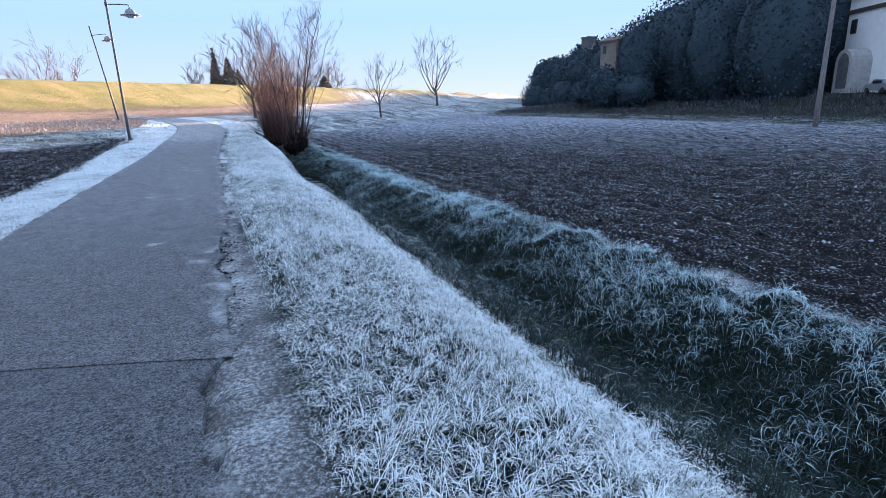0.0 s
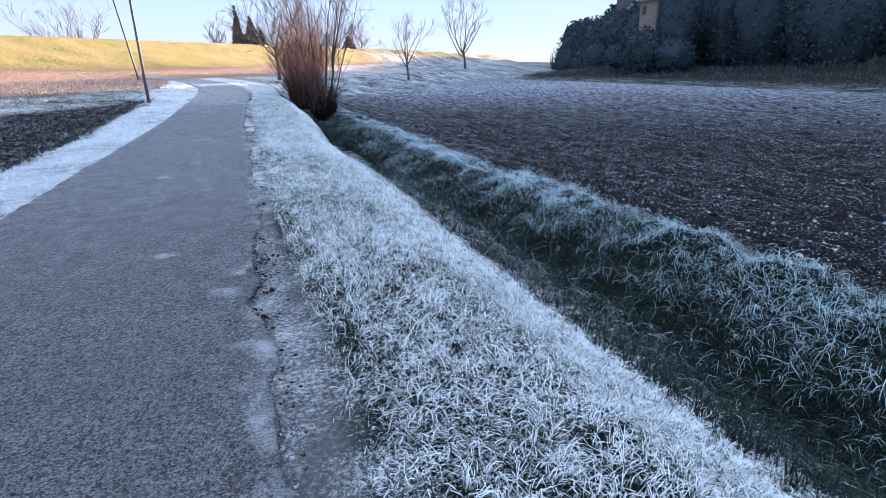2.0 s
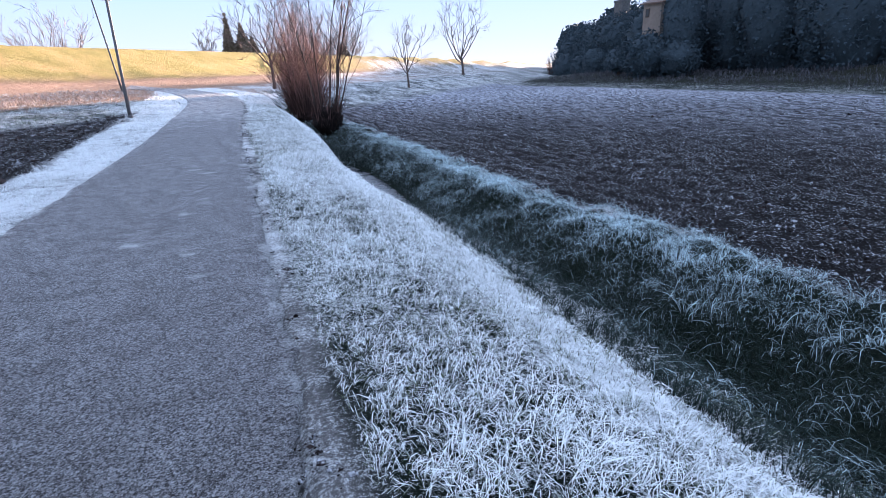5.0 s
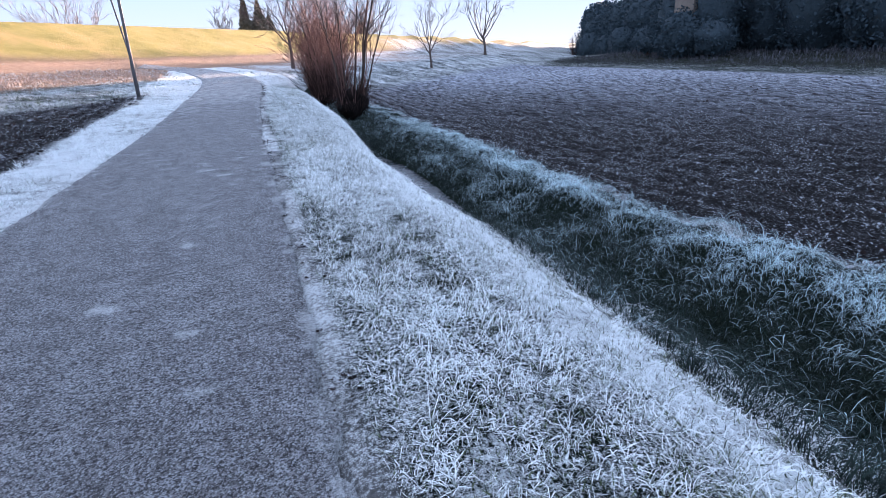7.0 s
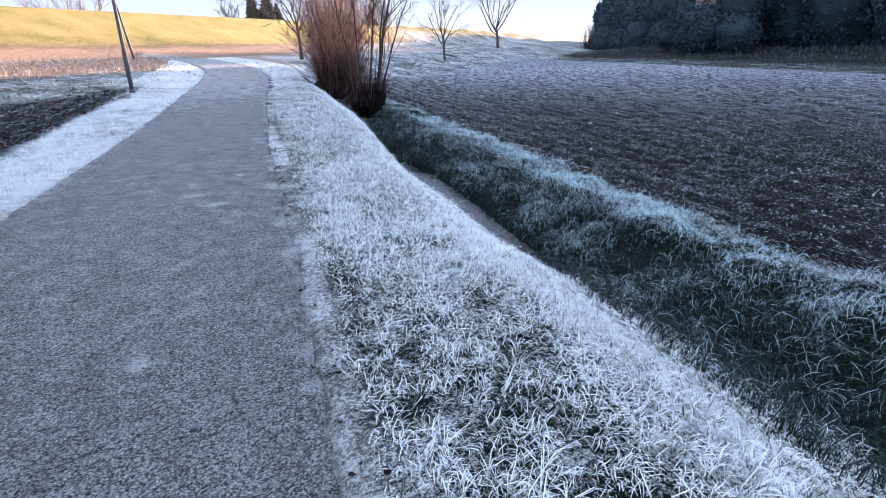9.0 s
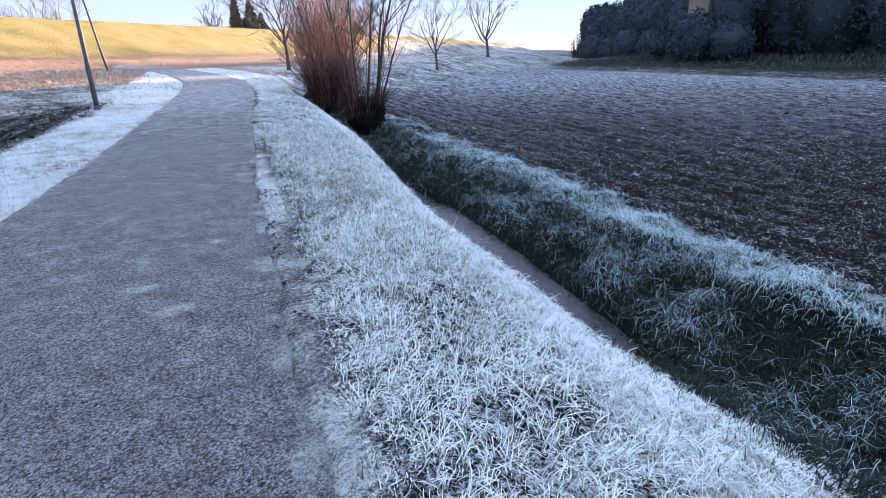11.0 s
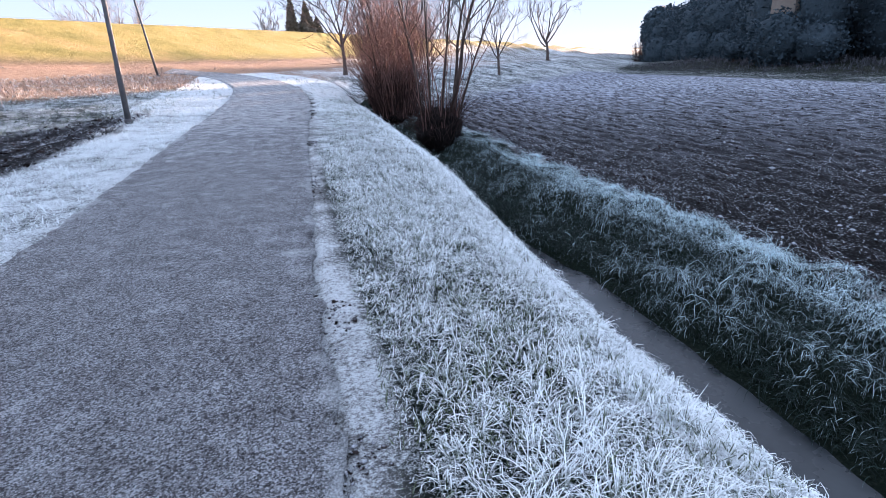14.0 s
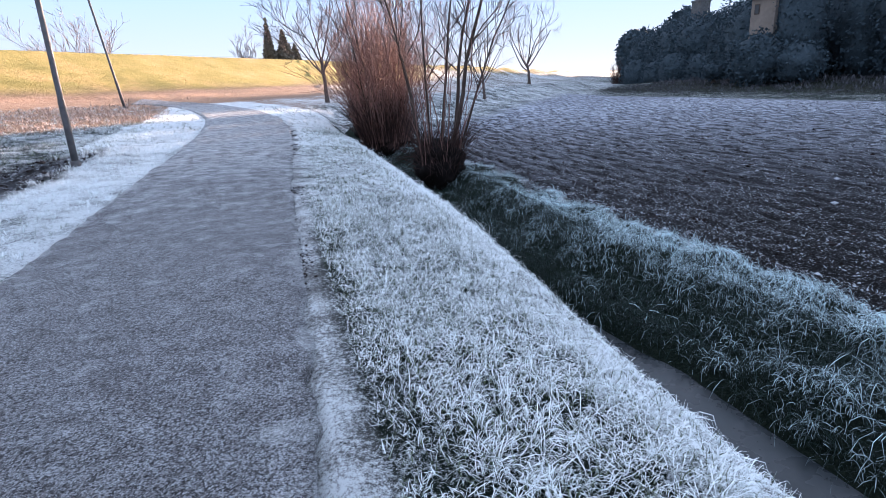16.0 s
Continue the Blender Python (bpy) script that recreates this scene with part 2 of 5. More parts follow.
# Lightened grey-brown: distance haze and low sun put into the foliage colour.
CYPRESS = mat_leaf("cypress foliage", (0.10, 0.095, 0.07), (0.24, 0.20, 0.15))
PLASTER = mat_plain("white lime plaster", (0.70, 0.70, 0.69), (0.80, 0.80, 0.79), 1.6, 0.9)
OCHRE = mat_plain("faded ochre plaster", (0.16, 0.138, 0.118), (0.23, 0.20, 0.17), 1.2, 0.9)
ROOFTILE = mat_plain("brown roof tiles", (0.10, 0.07, 0.058), (0.17, 0.125, 0.105), 4, 0.85)
GREYBARK = mat_bark("dark grey bark", (0.05, 0.040, 0.037), (0.15, 0.12, 0.108))
DARKWOOD = mat_plain("dark stained wood", (0.03, 0.022, 0.018), (0.06, 0.045, 0.038), 9, 0.7)
PANE = mat_plain("dark window glass", (0.02, 0.022, 0.025), (0.035, 0.038, 0.042), 1, 0.08)
CONCRETE = mat_plain("pale weathered masonry", (0.30, 0.30, 0.29), (0.45, 0.44, 0.42), 2.5, 0.9)
DARKSTONE = mat_plain("dark weathered stone", (0.07, 0.075, 0.078), (0.13, 0.135, 0.14), 2, 0.9)
CARPAINT = mat_plain("silver grey car paint", (0.30, 0.31, 0.33), (0.36, 0.37, 0.39), 2, 0.3, 0.4)
RUBBER = mat_plain("black tyre rubber", (0.012, 0.012, 0.012), (0.022, 0.022, 0.022), 20, 0.8)

# ---- terrain ----
rng = np.random.default_rng(7)


def vnoise(x, y, seed=0):
    """Smooth value noise, -1 to 1."""
    x, y = np.asarray(x, float), np.asarray(y, float)
    xi, yi = np.floor(x).astype(np.int64), np.floor(y).astype(np.int64)
    fx, fy = x - xi, y - yi
    fx, fy = fx * fx * (3 - 2 * fx), fy * fy * (3 - 2 * fy)

    def h(a, b):
        n = (a * 374761393 + b * 668265263 + seed * 982451653) & 0x7FFFFFFF
        n = ((n ^ (n >> 13)) * 1274126177) & 0x7FFFFFFF
        return ((n ^ (n >> 16)) & 0xFFFF) / 32767.5 - 1
    return (h(xi, yi) * (1 - fx) + h(xi + 1, yi) * fx) * (1 - fy) + (h(xi, yi + 1) * (1 - fx) + h(xi + 1, yi + 1) * fx) * fy


def fbm(x, y, scale, seed=0, octaves=3):
    return sum(vnoise(x * scale * 2 ** k, y * scale * 2 ** k, seed + k) / 2 ** k for k in range(octaves)) / 1.75


def smooth(a, b, v):
    k = np.clip((v - a) / (b - a), 0, 1)
    return k * k * (3 - 2 * k)


LEVEE, ALONG = np.array((-2.0, 71.6)), np.array((0.62, 0.785))
ACROSS = np.array((0.785, -0.62))


def before_levee(x, y):
    return (x - LEVEE[0]) * ACROSS[0] + (y - LEVEE[1]) * ACROSS[1]


LEVEE_S = [-400, -14, -3, 0, 7, 12, 18, 26, 32, 40]
LEVEE_Z = [0.0, 0.0, 4.1, 4.2, 1.6, 0.92, 0.55, 0.16, 0.0, 0.0]
CENTRE = [(-1.05, -12), (-1.08, 0), (-1.07, 8), (-0.86, 14.5), (-0.62, 20), (-0.33, 26), (-0.02, 31), (0.12, 35), (-0.1, 39.5), (-1.0, 44), (-2.8, 47.7), (-5.0, 49.2), (-7.6, 48.3), (-9.9, 45.2), (-14, 39.7), (-22, 29.5), (-34, 14.3)]


def edge_inset(y):
    """How far the asphalt stops short of the verge on its right side."""
    return np.interp(y, [0, 3, 6, 9, 13], [0.38, 0.34, 0.2, 0.06, 0.0])


def margin_width(y):
    """How wide the bare frozen strip between asphalt and grass is."""
    return np.interp(y, [3, 6, 8, 9.5, 11, 14, 18, 25, 36], [0.08, 0.09, 0.10, 0.10, 0.12, 0.19, 0.26, 0.20, 0.14])


def dense_path(pts, step=0.1):
    p = np.array(pts, float)
    d = np.r_[0, np.cumsum(np.hypot(*np.diff(p, axis=0).T))]
    out = []
    n = len(p)
    for i in range(n - 1):
        a, b_, c, e = p[max(i - 1, 0)], p[i], p[i + 1], p[min(i + 2, n - 1)]
        k = max(2, int((d[i + 1] - d[i]) / step))
        for j in range(k):
            t = j / k
            out.append(0.5 * (2 * b_ + (c - a) * t + (2 * a - 5 * b_ + 4 * c - e) * t * t + (3 * b_ - a - 3 * c + e) * t ** 3))
    out.append(p[-1])
    return np.array(out)


ROAD = dense_path(CENTRE, 0.05)


def half_at(y):
    """Half the road's width, which changes a little along it."""
    return np.interp(y, [8, 12, 17, 21, 25, 34], [1.34, 1.27, 1.16, 1.12, 1.15, 1.27])



def road_side(x, y):
    """Signed distance from the road's centre line, right positive."""
    x, y = np.asarray(x, float), np.asarray(y, float)
    pts = ROAD[::8]
    tang = np.gradient(pts, axis=0)
    tang /= np.linalg.norm(tang, axis=1)[:, None]
    out = np.empty(x.size)
    xf, yf = x.ravel(), y.ravel()
    for i in range(0, x.size, 20000):
        dx, dy = xf[i:i + 20000, None] - pts[:, 0], yf[i:i + 20000, None] - pts[:, 1]
        d2 = dx * dx + dy * dy
        k = d2.argmin(1)
        r = np.arange(len(k))
        cross = tang[k, 1] * dx[r, k] - tang[k, 0] * dy[r, k]
        out[i:i + 20000] = np.sign(cross) * np.sqrt(d2[r, k])
    return out.reshape(x.shape)


def ditch_x(y):
    return 3.05 + 0.027 * y + 0.05 * np.sin(y * 0.7)


DITCH_U = [-2.6, -2.05, -1.58, -1.18, -0.72, -0.38, -0.05, 0.3, 0.6, 1.1, 1.6, 2.0, 2.5, 3.2]
DITCH_Z = [0.0, -0.04, -0.17, -0.36, -0.9, -1.27, -1.33, -1.27, -1.10, -0.98, -0.80, -0.70, -0.74, -0.72]
DITCH_Z_FULL = [0.0, -0.05, -0.18, -0.34, -0.62, -0.80, -1.02, -1.14, -1.12, -0.98, -0.80, -0.70, -0.74, -0.72]


def field_level(y):
    return -0.62 - 0.26 * smooth(6, 18, y)


def soil_right(x, y):
    u = x - ditch_x(y)
    edge = 2.35 + 0.18 * fbm(x, y, 0.9, 5) + 1.5 * smooth(34, 50, y)
    return smooth(edge - 0.12, edge + 0.12, u) * (1 - smooth(37, 39, x + 0.8 * fbm(x, y, 0.2, 3))) * smooth(25.0, 27.5, before_levee(x, y) + 0.8 * fbm(x, y, 0.25, 8))


def soil_left(x, y):
    edge = np.interp(y, [8, 13, 16, 24, 27], [-3.6, -3.35, -3.12, -3.0, -2.8])
    return smooth(edge + 0.1, edge - 0.2, x + 0.22 * fbm(x, y, 0.7, 11)) * smooth(23.8, 25.2, before_levee(x, y) + 0.5 * fbm(x, y, 0.4, 12))


def row_phase(x, y):
    return (x + 0.03 * vnoise(x * 0.3, y * 0.12, 40)) * 2 * np.pi / ROW


def lip_x(y):
    """Where the verge breaks off into the ditch."""
    return np.interp(y, [0, 5, 10, 15, 17.5, 18.8, 20.5, 24, 30, 36], [2.14, 2.17, 2.22, 2.26, 2.28, 2.38, 2.56, 2.95, 3.13, 3.2])


LIP_V = [-1.4, -0.85, -0.4, 0.0, 0.42, 0.72, 1.1]
LIP_Z = [0.0, -0.05, -0.16, -0.36, -0.85, -1.27, -1.33]


def bank_foot(y):
    return np.interp(y, [12, 13, 15, 16.5, 18, 20.2, 21.8, 30], [0.2, 0.02, 0.08, 0.13, 0.14, 0.08, -0.26, -0.4])


def mounds(x, y):
    return vnoise(x * 2.6, y * 2.2, 34)


def terrain(x, y, rough=True):
    x, y = np.asarray(x, float), np.asarray(y, float)
    s = before_levee(x, y)
    base = np.interp(s, LEVEE_S, LEVEE_Z)
    u = x - ditch_x(y)
    open_cut = smooth(13.2, 15.6, y + 0.5 * vnoise(y * 0.6, x * 0.5, 44))
    ue = u - (bank_foot(y) - 0.3) * smooth(-0.45, 0.1, u) * smooth(1.6, 0.9, u)
    left_side = np.interp(x - lip_x(y), LIP_V, LIP_Z)
    cut = np.where(u < -0.2, left_side, np.interp(ue, DITCH_U, DITCH_Z)) * open_cut + np.interp(u, DITCH_U, DITCH_Z_FULL) * (1 - open_cut)
    cut = np.where(u > 1.3, cut + (field_level(y) + 0.66) * smooth(1.3, 2.0, u), cut)
    fade = smooth(19.5, 27, s)
    z = base + cut * fade
    z = z - 0.10 * smooth(-3.1, -4.2, x) * smooth(20, 24, s)
    z = z + 0.35 * smooth(39, 66, x) * smooth(30, 40, s)
    far = np.hypot(x - 80, y - 70)
    z = z + 0.7 * smooth(60, 15, far) * smooth(46, 75, x)
    z = z + 0.9 * smooth(58, 67, x) * smooth(50, 42, y) * smooth(8, 20, y)
    if rough:
        sr, sl = soil_right(x, y), soil_left(x, y)
        furrow = 0.026 * np.sin(row_phase(x, y)) * (1 - smooth(20, 24, x)) + 0.05 * fbm(x, y * 0.6, 2.6, 20) + 0.04 * vnoise(x * 6, y * 3.5, 22)
        z = z + sr * furrow + sl * (0.05 * fbm(x, y, 2.2, 24) + 0.03 * vnoise(x * 6, y * 6, 25))
        grass = (1 - np.maximum(sr, sl)) * smooth(1.45, 2.0, np.abs(x + 0.6)) * (y < 46)
        z = z + grass * (0.028 * fbm(x, y, 1.7, 30) + 0.012 * vnoise(x * 9, y * 9, 31)) + 0.06 * smooth(1.0, 1.8, u) * smooth(3.2, 2.2, u) * vnoise(y * 1.3, x, 33) + 0.13 * smooth(0.2, 0.6, u) * smooth(2.6, 2.2, u) * mounds(x, y)
        z = z + smooth(28, 10, s) * 0.05 * fbm(x, y, 0.5, 35)
    return z


def object_from(name, verts, faces, mat, parent=None, attrs=None, smooth_shade=False):
    """A mesh object from arrays: verts (n, 3), faces (m, 3 or 4)."""
    me = bpy.data.meshes.new(name)
    verts, faces = np.ascontiguousarray(verts, np.float32), np.ascontiguousarray(faces, np.int32)
    me.vertices.add(len(verts))
    me.vertices.foreach_set("co", verts.ravel())
    k = faces.shape[1]
    me.loops.add(faces.size)
    me.loops.foreach_set("vertex_index", faces.ravel())
    me.polygons.add(len(faces))
    me.polygons.foreach_set("loop_start", np.arange(0, faces.size, k, dtype=np.int32))
    me.polygons.foreach_set("use_smooth", np.full(len(faces), smooth_shade))
    for key, val in (attrs or {}).items():
        a = me.attributes.new(key, "FLOAT", "POINT")
        a.data.foreach_set("value", np.ascontiguousarray(val, np.float32))
    me.materials.append(mat)
    me.update(calc_edges=True)
    ob = new(name, me)
    if parent is not None:
        ob.parent = parent
    return ob


def part(name, bm, mat, parent=None, label=""):
    me = bpy.data.meshes.new(name)
    bm.to_mesh(me)
    bm.free()
    me.materials.append(mat)
    ob = new(name, me)
    if parent is not None:
        ob.parent = parent
    if label:
        ob["label"] = label
    return ob


def grid_faces(nu, nv):
    i = np.arange(nu * nv).reshape(nu, nv)
    return np.stack([i[:-1, :-1].ravel(), i[1:, :-1].ravel(), i[1:, 1:].ravel(), i[:-1, 1:].ravel()], 1)


def build_ground():
    def far(start, sign, n=26, reach=2500):
        d = np.geomspace(0.4, reach, n)
        return start + sign * np.cumsum(d) / np.cumsum(d)[-1] * reach
    xs = np.concatenate([far(-40, -1, 26)[::-1], np.arange(-40, -9, 0.8), np.arange(-9, -3, 0.16), np.arange(-3, 6.2, 0.095), np.arange(6.2, 22, 0.13), np.arange(22, 50, 0.4), far(50, 1, 34)])
    ys = np.concatenate([far(-3, -1)[::-1], np.arange(-3, 30, 0.14), np.arange(30, 58, 0.25), np.arange(58, 84, 0.6), far(84, 1, 36)])
    X, Y = np.meshgrid(xs, ys, indexing="ij")
    Z = terrain(X, Y)
    side = road_side(X.ravel(), Y.ravel()).reshape(X.shape)
    half = np.where(side > 0, half_at(Y) - edge_inset(Y), half_at(Y))
    under = smooth(half + 0.07, half - 0.08, np.abs(side))
    Z = Z - 0.07 * under
    s = before_levee(X, Y)
    sr, sl = soil_right(X, Y), soil_left(X, Y)
    # Out of the sun frost stays; shade is also toned into the grass colour.
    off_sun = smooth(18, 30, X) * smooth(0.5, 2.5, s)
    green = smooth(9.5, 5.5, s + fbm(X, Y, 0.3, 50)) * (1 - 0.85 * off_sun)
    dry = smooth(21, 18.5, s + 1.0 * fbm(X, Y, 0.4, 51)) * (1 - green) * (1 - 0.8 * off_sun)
    rough_zone = smooth(43, 52, X) * smooth(20, 30, s) * smooth(98, 82, Y)
    dry = np.maximum(dry, 0.05 * rough_zone * (0.5 + 0.5 * fbm(X, Y, 0.15, 52)))
    u = X - ditch_x(Y)
    frost = np.where(np.abs(side) < 3.6, 0.74, 0.47) + 0.22 * fbm(X, Y, 0.8, 53)
    # Frost taken off the ditch sides and floor to keep them dark.
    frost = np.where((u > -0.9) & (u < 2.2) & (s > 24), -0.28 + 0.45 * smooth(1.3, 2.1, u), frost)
    sun_line = np.where(X < -3.3, 20.6, 15.5)
    in_sun = smooth(sun_line, sun_line - 1.8, s + 0.6 * fbm(X, Y, 0.5, 58))
    frost = frost * (1 - 0.96 * np.maximum(in_sun * smooth(9, 3, X), smooth(9.5, 6.5, s) * (1 - off_sun))) * (1 - 0.7 * rough_zone) * (1 - 0.35 * smooth(34, 38, X) * smooth(28, 32, s))
    strip_edge = half_at(Y) + margin_width(Y)
    margin = smooth(strip_edge + 0.06, strip_edge - 0.10, side + 0.08 * fbm(X, Y, 1.2, 57)) * (side > 0) * (Y < 40)
    near_turf = (np.abs(side) > half) & (X < 3.4) & (X > -3.4) & (Y < 30)
    frost = np.where(near_turf, np.where(X > 0, 0.30 + 0.12 * smooth(5, 9, Y) - 0.14 * smooth(14, 17, Y) + 0.30 * smooth(21, 25, Y), 0.67) + 0.2 * fbm(X, Y, 0.8, 53) + 0.30 * (X > 0) * smooth(-0.85, -0.35, X - lip_x(Y)) * smooth(0.30, 0.02, X - lip_x(Y)), frost)
    frost = frost * (1 - margin) + margin * (0.36 + 0.14 * smooth(7, 11, Y) + 0.22 * fbm(X, Y, 1.5, 55))
    verts = np.stack([X.ravel(), Y.ravel(), Z.ravel()], 1)
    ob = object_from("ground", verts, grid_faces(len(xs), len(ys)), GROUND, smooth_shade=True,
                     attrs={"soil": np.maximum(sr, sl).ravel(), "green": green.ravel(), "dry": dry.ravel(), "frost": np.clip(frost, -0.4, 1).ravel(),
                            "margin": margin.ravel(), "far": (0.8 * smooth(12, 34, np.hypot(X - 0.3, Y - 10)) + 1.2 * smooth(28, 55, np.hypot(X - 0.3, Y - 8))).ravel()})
    tagged(ob, "frosted winter ground with a ditch, ploughed field and grassy levee", "ground", kind="structure")


build_ground()


def build_road():
    spots = [(-0.21, 5.84, .13), (-0.05, 6.2, .09), (-0.62, 6.84, .1), (-0.44, 10.14, .11), (-0.52, 11.8, .1), (-0.31, 9.53, .1), (-0.94, 10.7, .14), (-0.46, 15.1, .12), (0.0, 15.95, .08),
             (-0.21, 14.7, .1), (0.28, 18.7, .13), (-0.78, 20.1, .1), (-0.04, 3.6, .09), (0.06, 4.35, .08), (-0.1, 5.0, .08), (0.1, 3.9, .06)]
    tang = np.gradient(ROAD, axis=0)
    tang /= np.linalg.norm(tang, axis=1)[:, None]
    side = np.stack([tang[:, 1], -tang[:, 0]], 1)
    w = np.r_[-1, np.linspace(-1, 1, 25), 1]
    for name, keep, mat, lift, label in (("road_1", ROAD[:, 1] <= 4.3, ASPHALT_OLD, 0.0, "older bluish grey asphalt cycle path with hoar frost"),
                                         ("road_2", (ROAD[:, 1] >= 4.4) & (ROAD[:, 0] > -5.2), ASPHALT, 0.006, "grey coarse asphalt cycle path speckled with hoar frost")):
        c, n = ROAD[keep], side[keep]
        jag_r = 0.11 * smooth(10, 7, c[:, 1]) * (fbm(c[:, 1], c[:, 0] * 0, 1.1, 59) + 0.5 * vnoise(c[:, 1] * 5.3, c[:, 1] * 0, 58)) + 0.05 * fbm(c[:, 1], c[:, 0] * 0, 2.2, 60) + 0.02 * vnoise(c[:, 1] * 9, c[:, 1] * 0, 61) + 0.012 * vnoise(c[:, 1] * 23, c[:, 1] * 0, 69)
        jag_l = 0.035 * fbm(c[:, 1], c[:, 0] * 0, 1.8, 62) + 0.02 * vnoise(c[:, 1] * 7, c[:, 1] * 0, 63)
        off = w[None, :] * half_at(c[:, 1])[:, None] + np.where(w > 0, 1, 0)[None, :] * np.abs(w)[None, :] ** 3 * (jag_r - edge_inset(c[:, 1]))[:, None] + np.where(w < 0, 1, 0)[None, :] * np.abs(w)[None, :] ** 6 * jag_l[:, None]
        X = c[:, 0, None] + n[:, 0, None] * off
        Y = c[:, 1, None] + n[:, 1, None] * off
        if name == "road_2":
            Y[0] = 3.37 - 0.33 * X[0] + 0.03 * fbm(X[0], X[0] * 0, 1.5, 66) + 0.012 * vnoise(X[0] * 9, X[0] * 0, 67)
        else:
            Y[-1] = 4.4
        Z = terrain(X, Y, False) + 0.008 + lift + 0.012 * (1 - np.abs(w[None, :]) ** 2) + 0.006 * fbm(X, Y, 0.7, 64)
        Z[:, 0] -= 0.06
        Z[:, -1] -= 0.06
        fr = np.zeros_like(X)
        for sx, sy, r in spots:
            fr = np.maximum(fr, 0.58 * np.exp(-((X - sx) ** 2 / (1.6 * r * r) + (Y - sy) ** 2 / (r * r))))
        edge = smooth(0.18, 0.0, half_at(Y) - np.where(off > 0, edge_inset(Y), 0) - np.abs(off))
        # Extra paleness from y 20 on: the far road's grazing gloss put into colour.
        fr = np.maximum(np.maximum(fr, 0.22 * smooth(8, 16, Y) + 0.27 * smooth(20, 30, Y)), edge * (0.50 + 0.35 * fbm(X, Y, 2.5, 68))) * smooth(12, 16, before_levee(X, Y))
        ob = object_from(name, np.stack([X.ravel(), Y.ravel(), Z.ravel()], 1), grid_faces(*X.shape), mat, attrs={"frost": fr.ravel(), "rime": (0.45 + 0.55 * smooth(5, 11, Y)).ravel()}, smooth_shade=True)
        tagged(ob, label, "road", kind="structure")


build_road()


def build_water():
    ys = np.arange(-3, 25.5, 0.25)
    us = np.linspace(-0.55, 0.55, 7)
    Y, U = np.meshgrid(ys, us, indexing="ij")
    X = ditch_x(Y) + U
    Z = np.full_like(X, -1.235) - 0.25 * smooth(12.5, 9.5, Y)
    ob = object_from("water", np.stack([X.ravel(), Y.ravel(), Z.ravel()], 1), grid_faces(*X.shape)[:, ::-1], WATER, smooth_shade=True)
    tagged(ob, "still grey water in the bottom of the ditch", "water", kind="structure")


build_water()

# ---- grass ----


def blades(n, x, y, length, width, lean, heading, segs, curl, frost_root, frost_tip, sink=0.01, z0=None, swirl=0.0):
    """Curved tapering strips. All arguments but n and segs are arrays or numbers."""
    one = np.ones(n)
    length, width, lean, heading, curl, swirl = (np.asarray(v) * one for v in (length, width, lean, heading, curl, swirl))
    base = np.stack([x, y, (terrain(x, y) if z0 is None else z0) - sink], 1)
    h = np.stack([np.cos(heading), np.sin(heading)], 1)
    w = np.stack([-np.sin(heading), np.cos(heading)], 1)
    t = np.linspace(0, 1, segs + 1)
    V = np.zeros((n, segs + 1, 2, 3))
    fr = np.zeros((n, segs + 1, 2))
    pos = base.copy()
    ang = lean.copy()
    twist = rng.uniform(-0.5, 0.5, n)
    for k in range(segs + 1):
        wk = width * (1 - 0.8 * t[k] ** 3) * 0.5
        for j, sg in enumerate((-1, 1)):
            V[:, k, j, :2] = pos[:, :2] + sg * w * wk[:, None]
            V[:, k, j, 2] = pos[:, 2] + sg * wk * twist
        fr[:, k, :] = (frost_root + (frost_tip - frost_root) * t[k] ** 0.8)[:, None]
        step = length / segs
        pos = pos + np.stack([h[:, 0] * np.sin(ang) * step, h[:, 1] * np.sin(ang) * step, np.cos(ang) * step], 1)
        ang = ang + curl / segs
        heading = heading + swirl / segs
        h = np.stack([np.cos(heading), np.sin(heading)], 1)
        w = np.stack([-np.sin(heading), np.cos(heading)], 1)
    m = (segs + 1) * 2
    q = np.array([[2 * k, 2 * k + 1, 2 * k + 3, 2 * k + 2] for k in range(segs)])
    F = (np.arange(n)[:, None, None] * m + q[None]).reshape(-1, 4)
    return V.reshape(-1, 3), F, fr.ravel()


def tufts(n_tufts, per, x, y, spread, length, lean0, lean1):
    """Blade roots, headings and lengths gathered round tuft centres."""
    idx = np.repeat(np.arange(n_tufts), per)
    n = len(idx)
    a = rng.uniform(0, 2 * np.pi, n)
    r = np.abs(rng.normal(0, 1, n)) * spread
    big = rng.lognormal(0, 0.34, n_tufts)[idx]
    bx, by = x[idx] + r * np.cos(a), y[idx] + r * np.sin(a)
    heading = a + rng.normal(0, 0.6, n)
    lean = lean0 + (lean1 - lean0) * np.clip(r / (2 * spread), 0, 1) + rng.normal(0, 0.15, n)
    return bx, by, heading, lean, length * big * rng.uniform(0.55, 1.2, n), idx


def keep_off_road(x, y, gap):
    return np.abs(road_side(x, y)) > half_at(y) + gap


